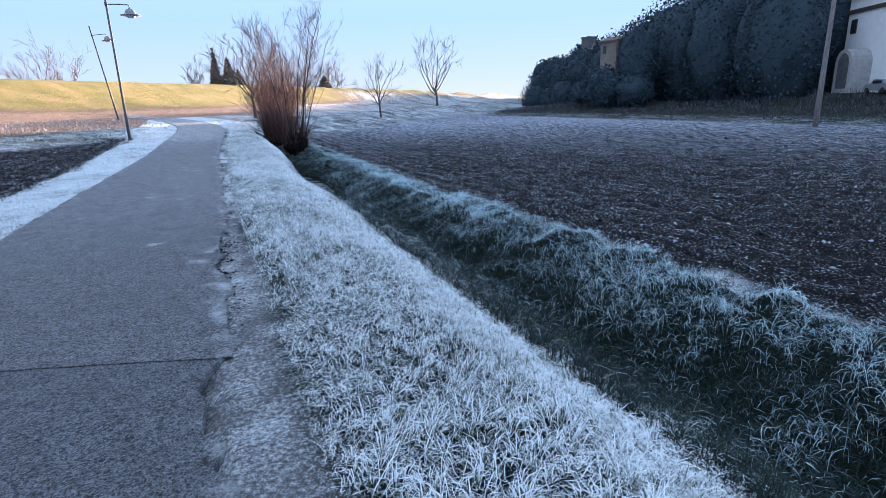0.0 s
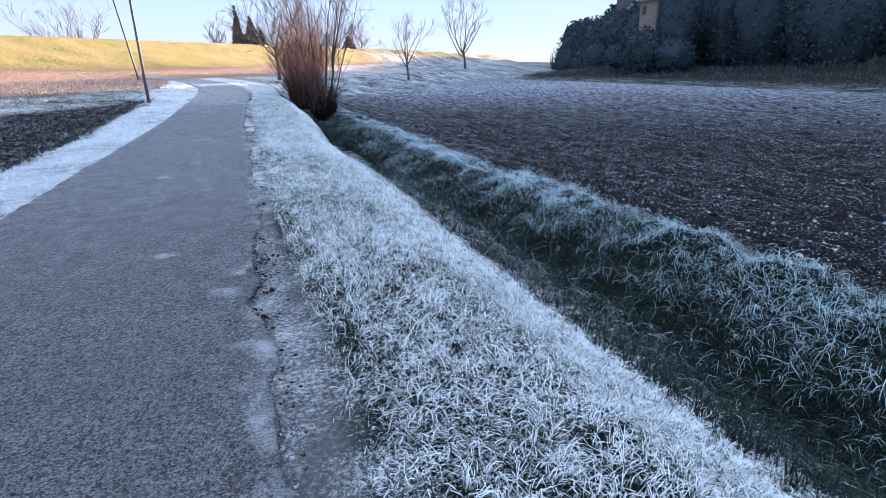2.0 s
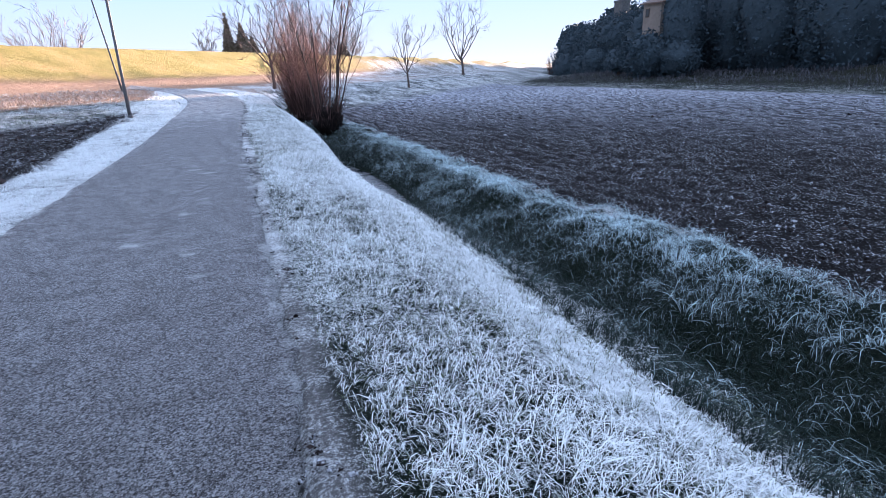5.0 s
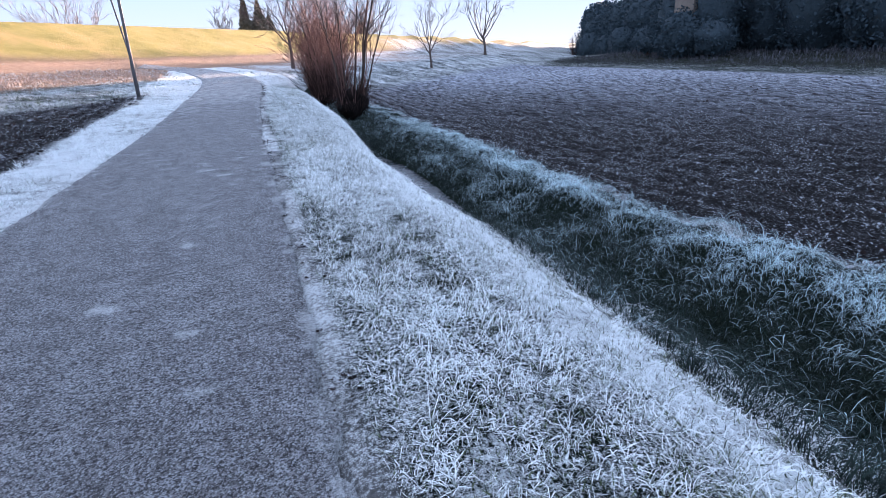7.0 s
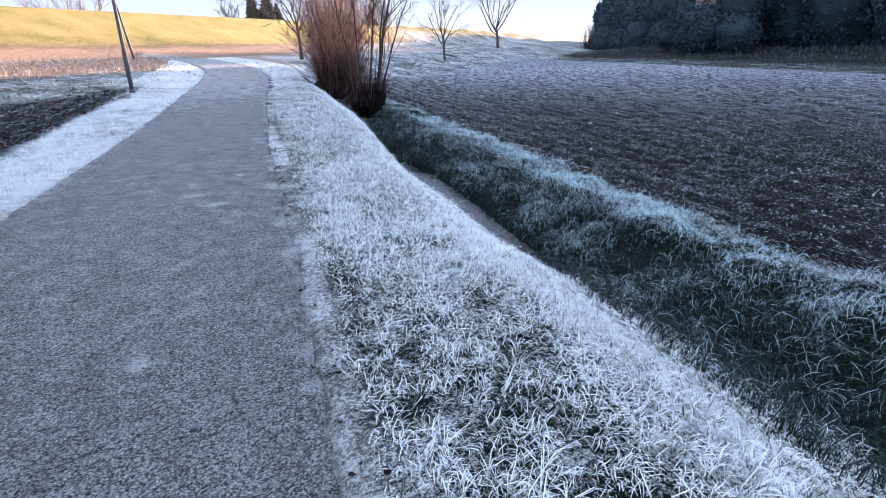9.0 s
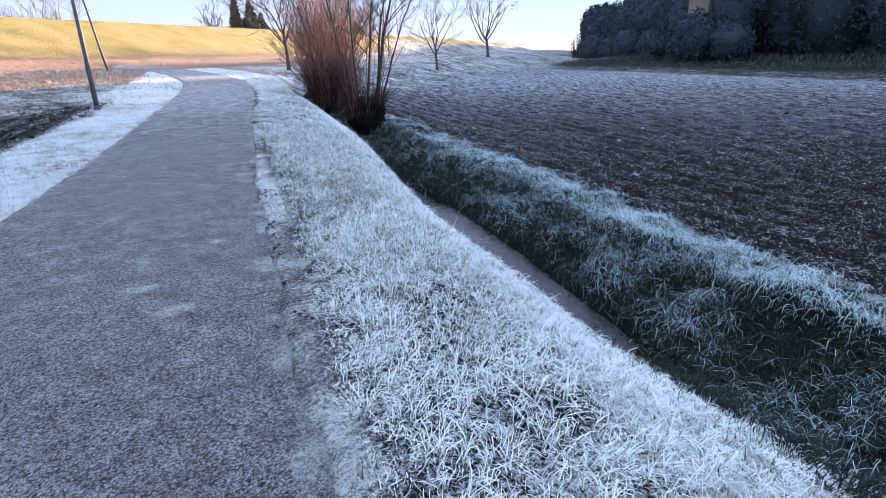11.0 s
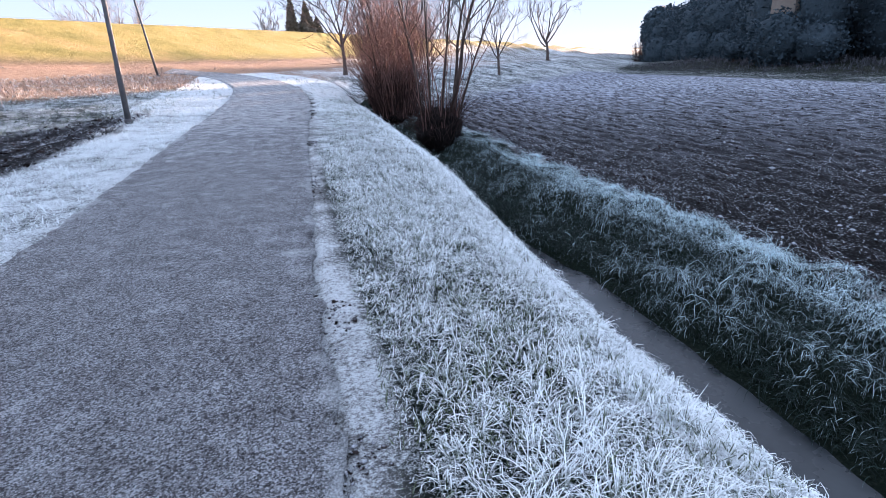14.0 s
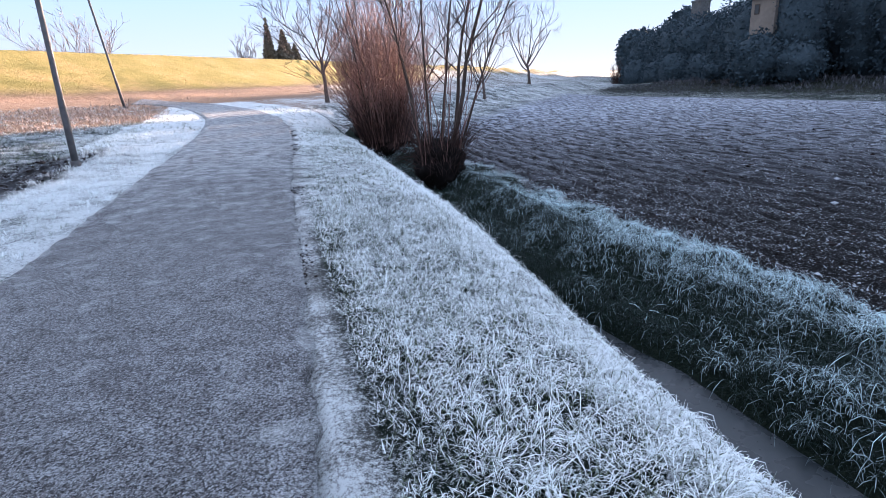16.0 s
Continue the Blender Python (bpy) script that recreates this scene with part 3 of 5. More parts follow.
def verge_right(y0, y1, n_tufts, per, segs, name):
    y = rng.uniform(y0, y1, n_tufts)
    right = np.interp(y, ROAD[:1680, 1], ROAD[:1680, 0]) + half_at(y) + margin_width(y)
    x = right - 0.02 + (ditch_x(y) - 0.66 + 0.8 * smooth(14, 11, y) - right) * rng.uniform(0, 1, n_tufts)
    u = x - ditch_x(y)
    slope = smooth(-0.5, 0.0, x - lip_x(y))
    lenb = (0.112 + 0.045 * fbm(x, y, 0.9, 70) - 0.03 * slope + 0.08 * smooth(-0.9, -0.3, u)) * (0.35 + 0.65 * smooth(-0.04, 0.3, x - right + 0.14 * vnoise(x * 3, y * 3, 71)))
    bx, by, hd, ln, L, idx = tufts(n_tufts, per, x, y, 0.032, np.maximum(lenb, 0.03)[np.repeat(np.arange(n_tufts), per)], 0.2, 1.0)
    sl = slope[idx]
    comb = (3.0 * fbm(x, y, 0.7, 74) + rng.normal(0, 0.8, n_tufts))[idx]
    hd = np.where(rng.uniform(0, 1, len(idx)) < 0.4, comb + rng.normal(0, 0.5, len(idx)), hd)
    hd = np.where(rng.uniform(0, 1, len(idx)) < 0.65 * sl, rng.normal(-0.2, 0.5, len(idx)), hd)
    ln = ln + 0.75 * sl
    ok = keep_off_road(bx, by, margin_width(by) - 0.06)
    bx, by, hd, ln, L, sl, idx = (v[ok] for v in (bx, by, hd, ln, L, sl, idx))
    n = len(bx)
    bare = fbm(bx, by, 0.75, 72) + 0.6 * fbm(bx, by, 2.5, 73)
    fr = np.clip(0.98 - 0.24 * smooth(-0.1, 0.7, bare) + 0.26 * sl + 0.10 * smooth(5, 10, by) * smooth(17, 13, by) - 0.10 * smooth(15, 18, by) * (1 - sl) + rng.normal(0, 0.14, n) + rng.normal(0, 0.12, n_tufts)[idx], 0.05, 1.2)
    low = smooth(-0.8, -0.1, bx - ditch_x(by)) * smooth(14, 11, by)
    fr = fr * (1 - (0.15 + 0.6 * smooth(9.5, 7, by)) * low)
    V, F, A = blades(n, bx, by, L, rng.uniform(0.0028, 0.0054, n) * (1.0 + 0.8 * (segs < 3)), ln, hd, segs, rng.uniform(0.9, 3.4, n) + 0.5 * sl, fr - 0.82 + 0.25 * sl, fr + 0.30, swirl=rng.normal(0, 1.5, n))
    ob = object_from(name, V, F, BLADE, attrs={"frost": A})
    tagged(ob, "short grass verge white with hoar frost beside the path", "grass", kind="stuff")


verge_right(0.8, 23, 14500, 9, 3, "verge_grass")


def undergrowth():
    n = 48000
    y = rng.uniform(0.6, 24, n)
    right = np.interp(y, ROAD[:1680, 1], ROAD[:1680, 0]) + half_at(y) + margin_width(y) - 0.1
    x = right + 0.07 + (ditch_x(y) - 0.75 - right - 0.07) * rng.uniform(0, 1, n)
    fr = np.clip(rng.normal(0.56, 0.28, n) + 0.05 * smooth(5, 12, y) - 0.35 * smooth(0.1, 0.7, fbm(x, y, 0.75, 72)), 0, 1)
    V, F, A = blades(n, x, y, rng.uniform(0.03, 0.075, n), rng.uniform(0.004, 0.008, n), rng.uniform(0.3, 1.4, n), rng.uniform(0, 6.28, n), 1, 0.0, fr - 0.4, fr + 0.2, sink=0.003)
    tagged(object_from("undergrowth", V, F, BLADE, attrs={"frost": A}), "fine short frosted grass under the taller tufts", "grass", kind="stuff")


undergrowth()
verge_right(23, 46, 4200, 7, 2, "verge_grass")


def bank_grass():
    n_t = 14500
    y = np.where(rng.uniform(0, 1, n_t) < 0.90, rng.uniform(1.5, 27, n_t), rng.uniform(27, 37, n_t))
    foot = bank_foot(y) + 0.05 + 0.11 * smooth(14.5, 15.6, y) * smooth(22, 20.5, y)
    u = foot + (2.42 - foot) * rng.uniform(0, 1, n_t)
    filler = (y < 14.6) & (rng.uniform(0, 1, n_t) < 0.42)
    u = np.where(filler, rng.uniform(-0.8, 0.5, n_t), u)
    x = ditch_x(y) + u
    bx, by, hd, ln, L, idx = tufts(n_t, 8, x, y, 0.06, 0.21, 0.05, 0.9)
    n = len(bx)
    ub = bx - ditch_x(by)
    comb = (np.pi + 1.8 * fbm(x, y, 0.8, 83) + rng.normal(0, 0.7, n_t))[idx]
    hd = np.where(rng.uniform(0, 1, n) < 0.45, comb + rng.normal(0, 0.5, n), hd)
    hd = np.where((ub < -0.1) & (rng.uniform(0, 1, n) < 0.7), rng.normal(0.0, 0.6, n), hd)
    L = L * (1.0 - 0.3 * smooth(1.5, 2.2, ub))
    crest = smooth(1.15, 1.75, ub + 0.3 * fbm(bx, by, 1.1, 80))
    upper = smooth(0.4, 1.3, ub + 0.35 * fbm(bx, by, 1.1, 80))
    # Frost thinned towards the ditch floor, which darkens it in colour.
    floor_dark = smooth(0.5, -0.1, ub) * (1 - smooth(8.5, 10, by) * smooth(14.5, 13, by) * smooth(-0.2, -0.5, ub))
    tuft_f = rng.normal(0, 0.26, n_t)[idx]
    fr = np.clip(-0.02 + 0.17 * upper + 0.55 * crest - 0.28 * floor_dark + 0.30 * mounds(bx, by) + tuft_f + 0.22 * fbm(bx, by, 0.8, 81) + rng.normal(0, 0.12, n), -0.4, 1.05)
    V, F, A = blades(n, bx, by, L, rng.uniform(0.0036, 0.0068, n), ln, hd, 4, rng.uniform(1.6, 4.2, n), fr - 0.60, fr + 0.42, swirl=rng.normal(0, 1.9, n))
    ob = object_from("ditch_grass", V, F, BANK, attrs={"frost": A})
    tagged(ob, "long drooping dark green ditch grass with frosted tips", "grass", kind="stuff")


bank_grass()


def verge_left():
    n_t = 5200
    y = rng.uniform(4, 47, n_t)
    left = np.interp(y, ROAD[:1680, 1], ROAD[:1680, 0]) - half_at(y)
    x = left - 0.05 - (left + np.interp(y, [8, 13, 16, 24, 28, 34], [3.6, 3.4, 3.15, 3.0, 3.0, 3.5])) * rng.uniform(0, 1, n_t) ** 0.9
    bx, by, hd, ln, L, idx = tufts(n_t, 7, x, y, 0.06, 0.07, 0.3, 1.2)
    ok = keep_off_road(bx, by, 0.01) & (road_side(bx, by) < 0)
    bx, by, hd, ln, L = (v[ok] for v in (bx, by, hd, ln, L))
    n = len(bx)
    fr = np.clip(0.88 - 0.3 * smooth(0.1, 0.7, fbm(bx, by, 0.9, 90)) + rng.normal(0, 0.12, n), 0, 1)
    V, F, A = blades(n, bx, by, L, rng.uniform(0.005, 0.010, n), ln, hd, 2, rng.uniform(0.4, 1.5, n), fr - 0.3, fr + 0.15)
    tagged(object_from("verge_grass", V, F, BLADE, attrs={"frost": A}), "narrow frosted grass verge between path and ploughed soil", "grass", kind="stuff")


verge_left()


def strip_grass():
    n_t = 2200
    x, sd = rng.uniform(-14, -2.6, n_t), rng.uniform(19.5, 25.0, n_t)
    y = LEVEE[1] + (sd - (x - LEVEE[0]) * ACROSS[0]) / ACROSS[1]
    bx, by, hd, ln, L, idx = tufts(n_t, 6, x, y, 0.12, 0.10, 0.5, 1.3)
    ok = keep_off_road(bx, by, 0.3) & (road_side(bx, by) < 0)
    bx, by, hd, ln, L = (v[ok] for v in (bx, by, hd, ln, L))
    n = len(bx)
    fr = np.clip(0.55 + 0.35 * fbm(bx, by, 0.5, 91) + rng.normal(0, 0.15, n), 0, 1)
    V, F, A = blades(n, bx, by, L, rng.uniform(0.010, 0.02, n), ln, hd, 2, rng.uniform(0.4, 1.5, n), fr - 0.3, fr + 0.1)
    tagged(object_from("strip_grass", V, F, BLADE, attrs={"frost": A}), "low grey frosted grass strip between soil and levee", "grass", kind="stuff")


strip_grass()


def weeds():
    n_t = 2600
    x = rng.uniform(-34, -3.0, n_t)
    s = rng.triangular(10.5, 17.5, 21.0, n_t)
    y = LEVEE[1] + (s - (x - LEVEE[0]) * ACROSS[0]) / ACROSS[1]
    bx, by, hd, ln, L, idx = tufts(n_t, 9, x, y, 0.16, 0.20, 0.2, 1.0)
    ok = keep_off_road(bx, by, 0.9)
    bx, by, hd, ln, L = (v[ok] for v in (bx, by, hd, ln, L))
    n = len(bx)
    V, F, A = blades(n, bx, by, L, rng.uniform(0.010, 0.022, n), ln, hd, 2, rng.uniform(0.3, 1.4, n), np.full(n, -0.2), np.clip(rng.normal(0.25, 0.2, n), 0, 1))
    tagged(object_from("dry_weeds", V, F, DRYBLADE, attrs={"frost": A}), "low brown dried weeds at the foot of the levee", "weeds", kind="stuff")


weeds()


def levee_grass():
    n_t = 2600
    along = rng.uniform(-45, 75, n_t)
    s = rng.uniform(0.0, 13, n_t)
    x, y = LEVEE[0] + along * ALONG[0] + s * ACROSS[0], LEVEE[1] + along * ALONG[1] + s * ACROSS[1]
    near = x < 26
    x, y = x[near], y[near]
    n_t = len(x)
    bx, by, hd, ln, L, idx = tufts(n_t, 5, x, y, 0.18, 0.05, 0.8, 1.5)
    ok = keep_off_road(bx, by, 0.3)
    bx, by, hd, ln, L = (v[ok] for v in (bx, by, hd, ln, L))
    n = len(bx)
    V, F, A = blades(n, bx, by, L, rng.uniform(0.02, 0.04, n), ln, hd, 2, rng.uniform(0.3, 1.2, n), np.full(n, -0.2), np.clip(rng.normal(0.1, 0.2, n), 0, 1))
    tagged(object_from("levee_grass", V, F, LEVEEBLADE, attrs={"frost": A}), "short yellow-green winter grass on the sunlit levee", "grass", kind="stuff")


levee_grass()

# ---- ploughed field ----


def clods(n, x, y, size, name, label, rime=0.14):
    ico = np.array([(1, 0, 0), (-1, 0, 0), (0, 1, 0), (0, -1, 0), (0, 0, 1), (0, 0, -1)], float)
    fc = np.array([(0, 2, 4), (2, 1, 4), (1, 3, 4), (3, 0, 4), (2, 0, 5), (1, 2, 5), (3, 1, 5), (0, 3, 5)])
    V = ico[None] * (size[:, None, None] * rng.uniform(0.55, 1.3, (n, 6, 1)))
    a = rng.uniform(0, 2 * np.pi, n)
    c, s = np.cos(a)[:, None], np.sin(a)[:, None]
    V = np.stack([V[..., 0] * c - V[..., 1] * s, V[..., 0] * s + V[..., 1] * c, V[..., 2] * 0.75], 2) + rng.normal(0, 0.12, (n, 6, 3)) * size[:, None, None]
    fr = np.clip(rime + 0.35 * (ico[None, :, 2] > 0.5) + rng.normal(0, 0.13, (n, 1)) + 0.2 * fbm(x, y, 0.5, 95)[:, None], 0, 1)
    V = V + np.stack([x, y, terrain(x, y) + 0.25 * size], 1)[:, None]
    F = (np.arange(n)[:, None, None] * 6 + fc[None]).reshape(-1, 3)
    tagged(object_from(name, V.reshape(-1, 3), F, CLOD, attrs={"frost": fr.ravel()}), label, "soil", kind="stuff")


def field_points(n, reach=46):
    y = rng.uniform(0, reach, 3 * n)
    d = rng.uniform(0, 1, 3 * n) ** 1.7
    x = ditch_x(y) + 2.25 + d * (36 - 5.5)
    ok = soil_right(x, y) > 0.5
    return x[ok][:n], y[ok][:n]


fx, fy = field_points(12000)
clods(len(fx), fx, fy, rng.lognormal(np.log(0.019), 0.42, len(fx)), "soil_clods", "dark frosted clods of ploughed soil")
gx, gy = field_points(26000, 52)
gx = (np.round(gx / ROW - 0.25) + 0.25) * ROW + rng.normal(0, 0.2, len(gx))
gk = rng.uniform(0, 1, len(gx)) < np.clip(0.55 + 0.9 * fbm(gx * 1.5, gy * 0.6, 0.5, 96), 0.1, 1)
gx, gy = gx[gk], gy[gk]
clods(len(gx), gx, gy, rng.lognormal(np.log(0.013), 0.45, len(gx)) * (1 + 0.02 * np.maximum(gx - 8, 0)), "frosted_crumbs", "small crumbs of soil whitened by hoar frost", 0.75)
cy = rng.uniform(3.7, 34, 9000)
cx = np.interp(cy, ROAD[:1680, 1], ROAD[:1680, 0]) + half_at(cy) - edge_inset(cy) + rng.normal(0.04, 0.07, 9000)
heap = fbm(cx * 1.2, cy, 1.6, 98) + 0.5 * vnoise(cx * 9, cy * 9, 99) + rng.normal(0, 0.15, 9000) > 0.30
cx, cy = cx[heap], cy[heap]
clods(len(cx), cx, cy, np.minimum(rng.lognormal(np.log(0.0085), 0.45, len(cx)), 0.02), "edge_crumbs", "dark frosted crumbs of soil along the path's edge", 0.46)
lx, ly = rng.uniform(-12, -2.7, 9000), rng.uniform(8, 30, 9000)
ok = soil_left(lx, ly) > 0.5
lx, ly = lx[ok], ly[ok]
clods(len(lx), lx, ly, rng.lognormal(np.log(0.022), 0.5, len(lx)), "soil_clods", "dark frosted clods of ploughed soil beside the verge", 0.36)


def straw():
    x, y = field_points(100000, 58)
    x = (np.round(x / ROW - 0.25) + 0.25) * ROW + rng.normal(0, 0.17, len(x))
    n = len(x)
    keep = rng.uniform(0, 1, n) < np.clip(0.5 + 0.9 * fbm(x * 2.2, y * 0.5, 0.6, 97), 0.1, 1)
    x, y = x[keep], y[keep]
    n = len(x)
    fr = np.clip(rng.normal(0.85, 0.36, n), 0, 1.15)
    hd = np.where(rng.uniform(0, 1, n) < 0.5, np.pi / 2 + rng.normal(0, 0.5, n), rng.uniform(0, 2 * np.pi, n))
    V, F, A = blades(n, x, y, rng.uniform(0.015, 0.06, n) * (1 + 0.05 * np.maximum(x - 8, 0)), rng.uniform(0.004, 0.010, n) * (1 + 0.04 * np.maximum(x - 7, 0)), rng.uniform(0.9, 1.6, n), hd, 2, rng.uniform(-0.6, 1.8, n), fr, fr, sink=-0.010)
    tagged(object_from("straw_residue", V, F, STRAW, attrs={"frost": A}), "frosted stubble straw scattered over ploughed soil", "straw", kind="stuff")


straw()


def soil_flecks():
    n = 16000
    x, y = rng.uniform(-14, -2.7, n), rng.uniform(9, 30, n)
    k = soil_left(x, y) > 0.4
    x, y = x[k], y[k]
    n = len(x)
    fr = np.clip(rng.normal(0.6, 0.35, n), 0, 1.1)
    V, F, A = blades(n, x, y, rng.uniform(0.02, 0.07, n), rng.uniform(0.005, 0.011, n), rng.uniform(0.8, 1.5, n), rng.uniform(0, 6.28, n), 2, rng.uniform(-0.3, 1.4, n), fr, fr, sink=-0.015, swirl=rng.normal(0, 1.0, n))
    tagged(object_from("straw_residue", V, F, STRAW, attrs={"frost": A}), "frosted crop residue scattered on dark soil", "straw", kind="stuff")


soil_flecks()

# ---- trees ----


class Wood:
    """Collects tapered tubes."""

    def __init__(self):
        self.v, self.f, self.n = [], [], 0

    def tube(self, pts, radii, sides=5):
        pts, radii = np.asarray(pts, float), np.asarray(radii, float)
        t = np.gradient(pts, axis=0)
        t /= np.linalg.norm(t, axis=1)[:, None] + 1e-9
        ref = np.where(np.abs(t[:, 2:3]) > 0.9, np.array([[1.0, 0, 0]]), np.array([[0, 0, 1.0]]))
        a = np.cross(t, ref)
        a /= np.linalg.norm(a, axis=1)[:, None] + 1e-9
        b_ = np.cross(t, a)
        th = np.linspace(0, 2 * np.pi, sides, endpoint=False)
        ring = pts[:, None] + radii[:, None, None] * (np.cos(th)[None, :, None] * a[:, None] + np.sin(th)[None, :, None] * b_[:, None])
        k = len(pts)
        i = self.n + np.arange(k * sides).reshape(k, sides)
        j = np.roll(i, -1, axis=1)
        self.f.append(np.stack([i[:-1].ravel(), j[:-1].ravel(), j[1:].ravel(), i[1:].ravel()], 1))
        self.v.append(ring.reshape(-1, 3))
        self.n += k * sides

    def make(self, name, mat, parent, label=""):
        ob = object_from(name, np.concatenate(self.v), np.concatenate(self.f), mat, parent, smooth_shade=True)
        if label:
            ob["label"] = label
        return ob


def limb_path(r, start, way, length, n, wobble, lift):
    way = np.asarray(way, float) / np.linalg.norm(way)
    pts = [np.asarray(start, float)]
    for k in range(n):
        way = way + r.normal(0, wobble, 3) + np.array([0, 0, lift])
        way /= np.linalg.norm(way)
        pts.append(pts[-1] + way * length / n)
    return np.array(pts)


def branch(r, wood, start, way, length, radius, depth, spread=0.75, lift=0.04, kids=(4, 3, 3), sides=5, wobble=0.13, thin=0.004, reach=(0.4, 0.65)):
    n = 6 if depth > 0 else 4
    p = limb_path(r, start, way, length, n, wobble, lift)
    wood.tube(p, np.linspace(radius, max(thin, radius * 0.3), n + 1), sides if depth > 0 else 3)
    if depth == 0:
        return
    for k in range(kids[depth - 1]):
        f = r.uniform(0.3, 1.0)
        i = min(int(f * n), n - 1)
        q = p[i] + (p[i + 1] - p[i]) * (f * n - i)
        w = p[i + 1] - p[i]
        w = w / np.linalg.norm(w) + r.normal(0, spread, 3)
        branch(r, wood, q, w, length * r.uniform(*reach), max(radius * 0.5 * (1.2 - 0.6 * f), thin), depth - 1, spread, lift, kids, sides, wobble, thin, reach)


def bare_tree(name, x, y, height, fork, radius, seed, label, mat=PALEBARK, lean=(0, 0), width=0.6, limbs=6, kids=(5, 4, 4), thin=0.006, group="", z=None):
    r = np.random.default_rng(seed)
    root = new(name)
    root.location = (x, y, float(terrain(x, y)) - 0.05 if z is None else z)
    tagged(root, label, "tree", group)
    trunk = Wood()
    p = limb_path(r, (0, 0, 0), (lean[0], lean[1], 1), fork, 6, 0.05, 0.02)
    trunk.tube(p, radius * np.array([1.5, 1.05, 0.95, 0.9, 0.85, 0.82, 0.8]), 9)
    trunk.make("trunk", mat, root)
    for k in range(limbs):
        w = Wood()
        a = 2 * np.pi * k / limbs + r.normal(0, 0.3)
        up = r.uniform(0.8, 1.5) if k else 3.0
        start = p[-1] - np.array([0, 0, r.uniform(0, 0.35) * fork if k else 0.02])
        branch(r, w, start, (np.cos(a) * width, np.sin(a) * width, up * 0.6), (height - fork) * r.uniform(0.75, 1.0), radius * 0.5, 3, 0.45, 0.08, kids, wobble=0.09, thin=thin)
        w.make("limb", mat, root)
    return root


bare_tree("roadside_tree", 4.4, 49.0, 6.2, 2.3, 0.11, 11, "small bare deciduous tree with wide low branches by the path", GREYBARK, limbs=7, width=0.8, kids=(5, 5, 4), thin=0.008)
bare_tree("field_tree", 18.5, 60.0, 5.3, 2.0, 0.11, 23, "bare young tree with rounded crown at the field edge", GREYBARK, width=0.66, limbs=7, kids=(5, 4, 3), thin=0.006, group="row of bare trees")
bare_tree("field_tree", 37.9, 90.0, 8.9, 2.8, 0.20, 31, "bare young tree with rounded crown at the field edge", GREYBARK, width=0.62, limbs=8, kids=(5, 4, 3), thin=0.010, group="row of bare trees")


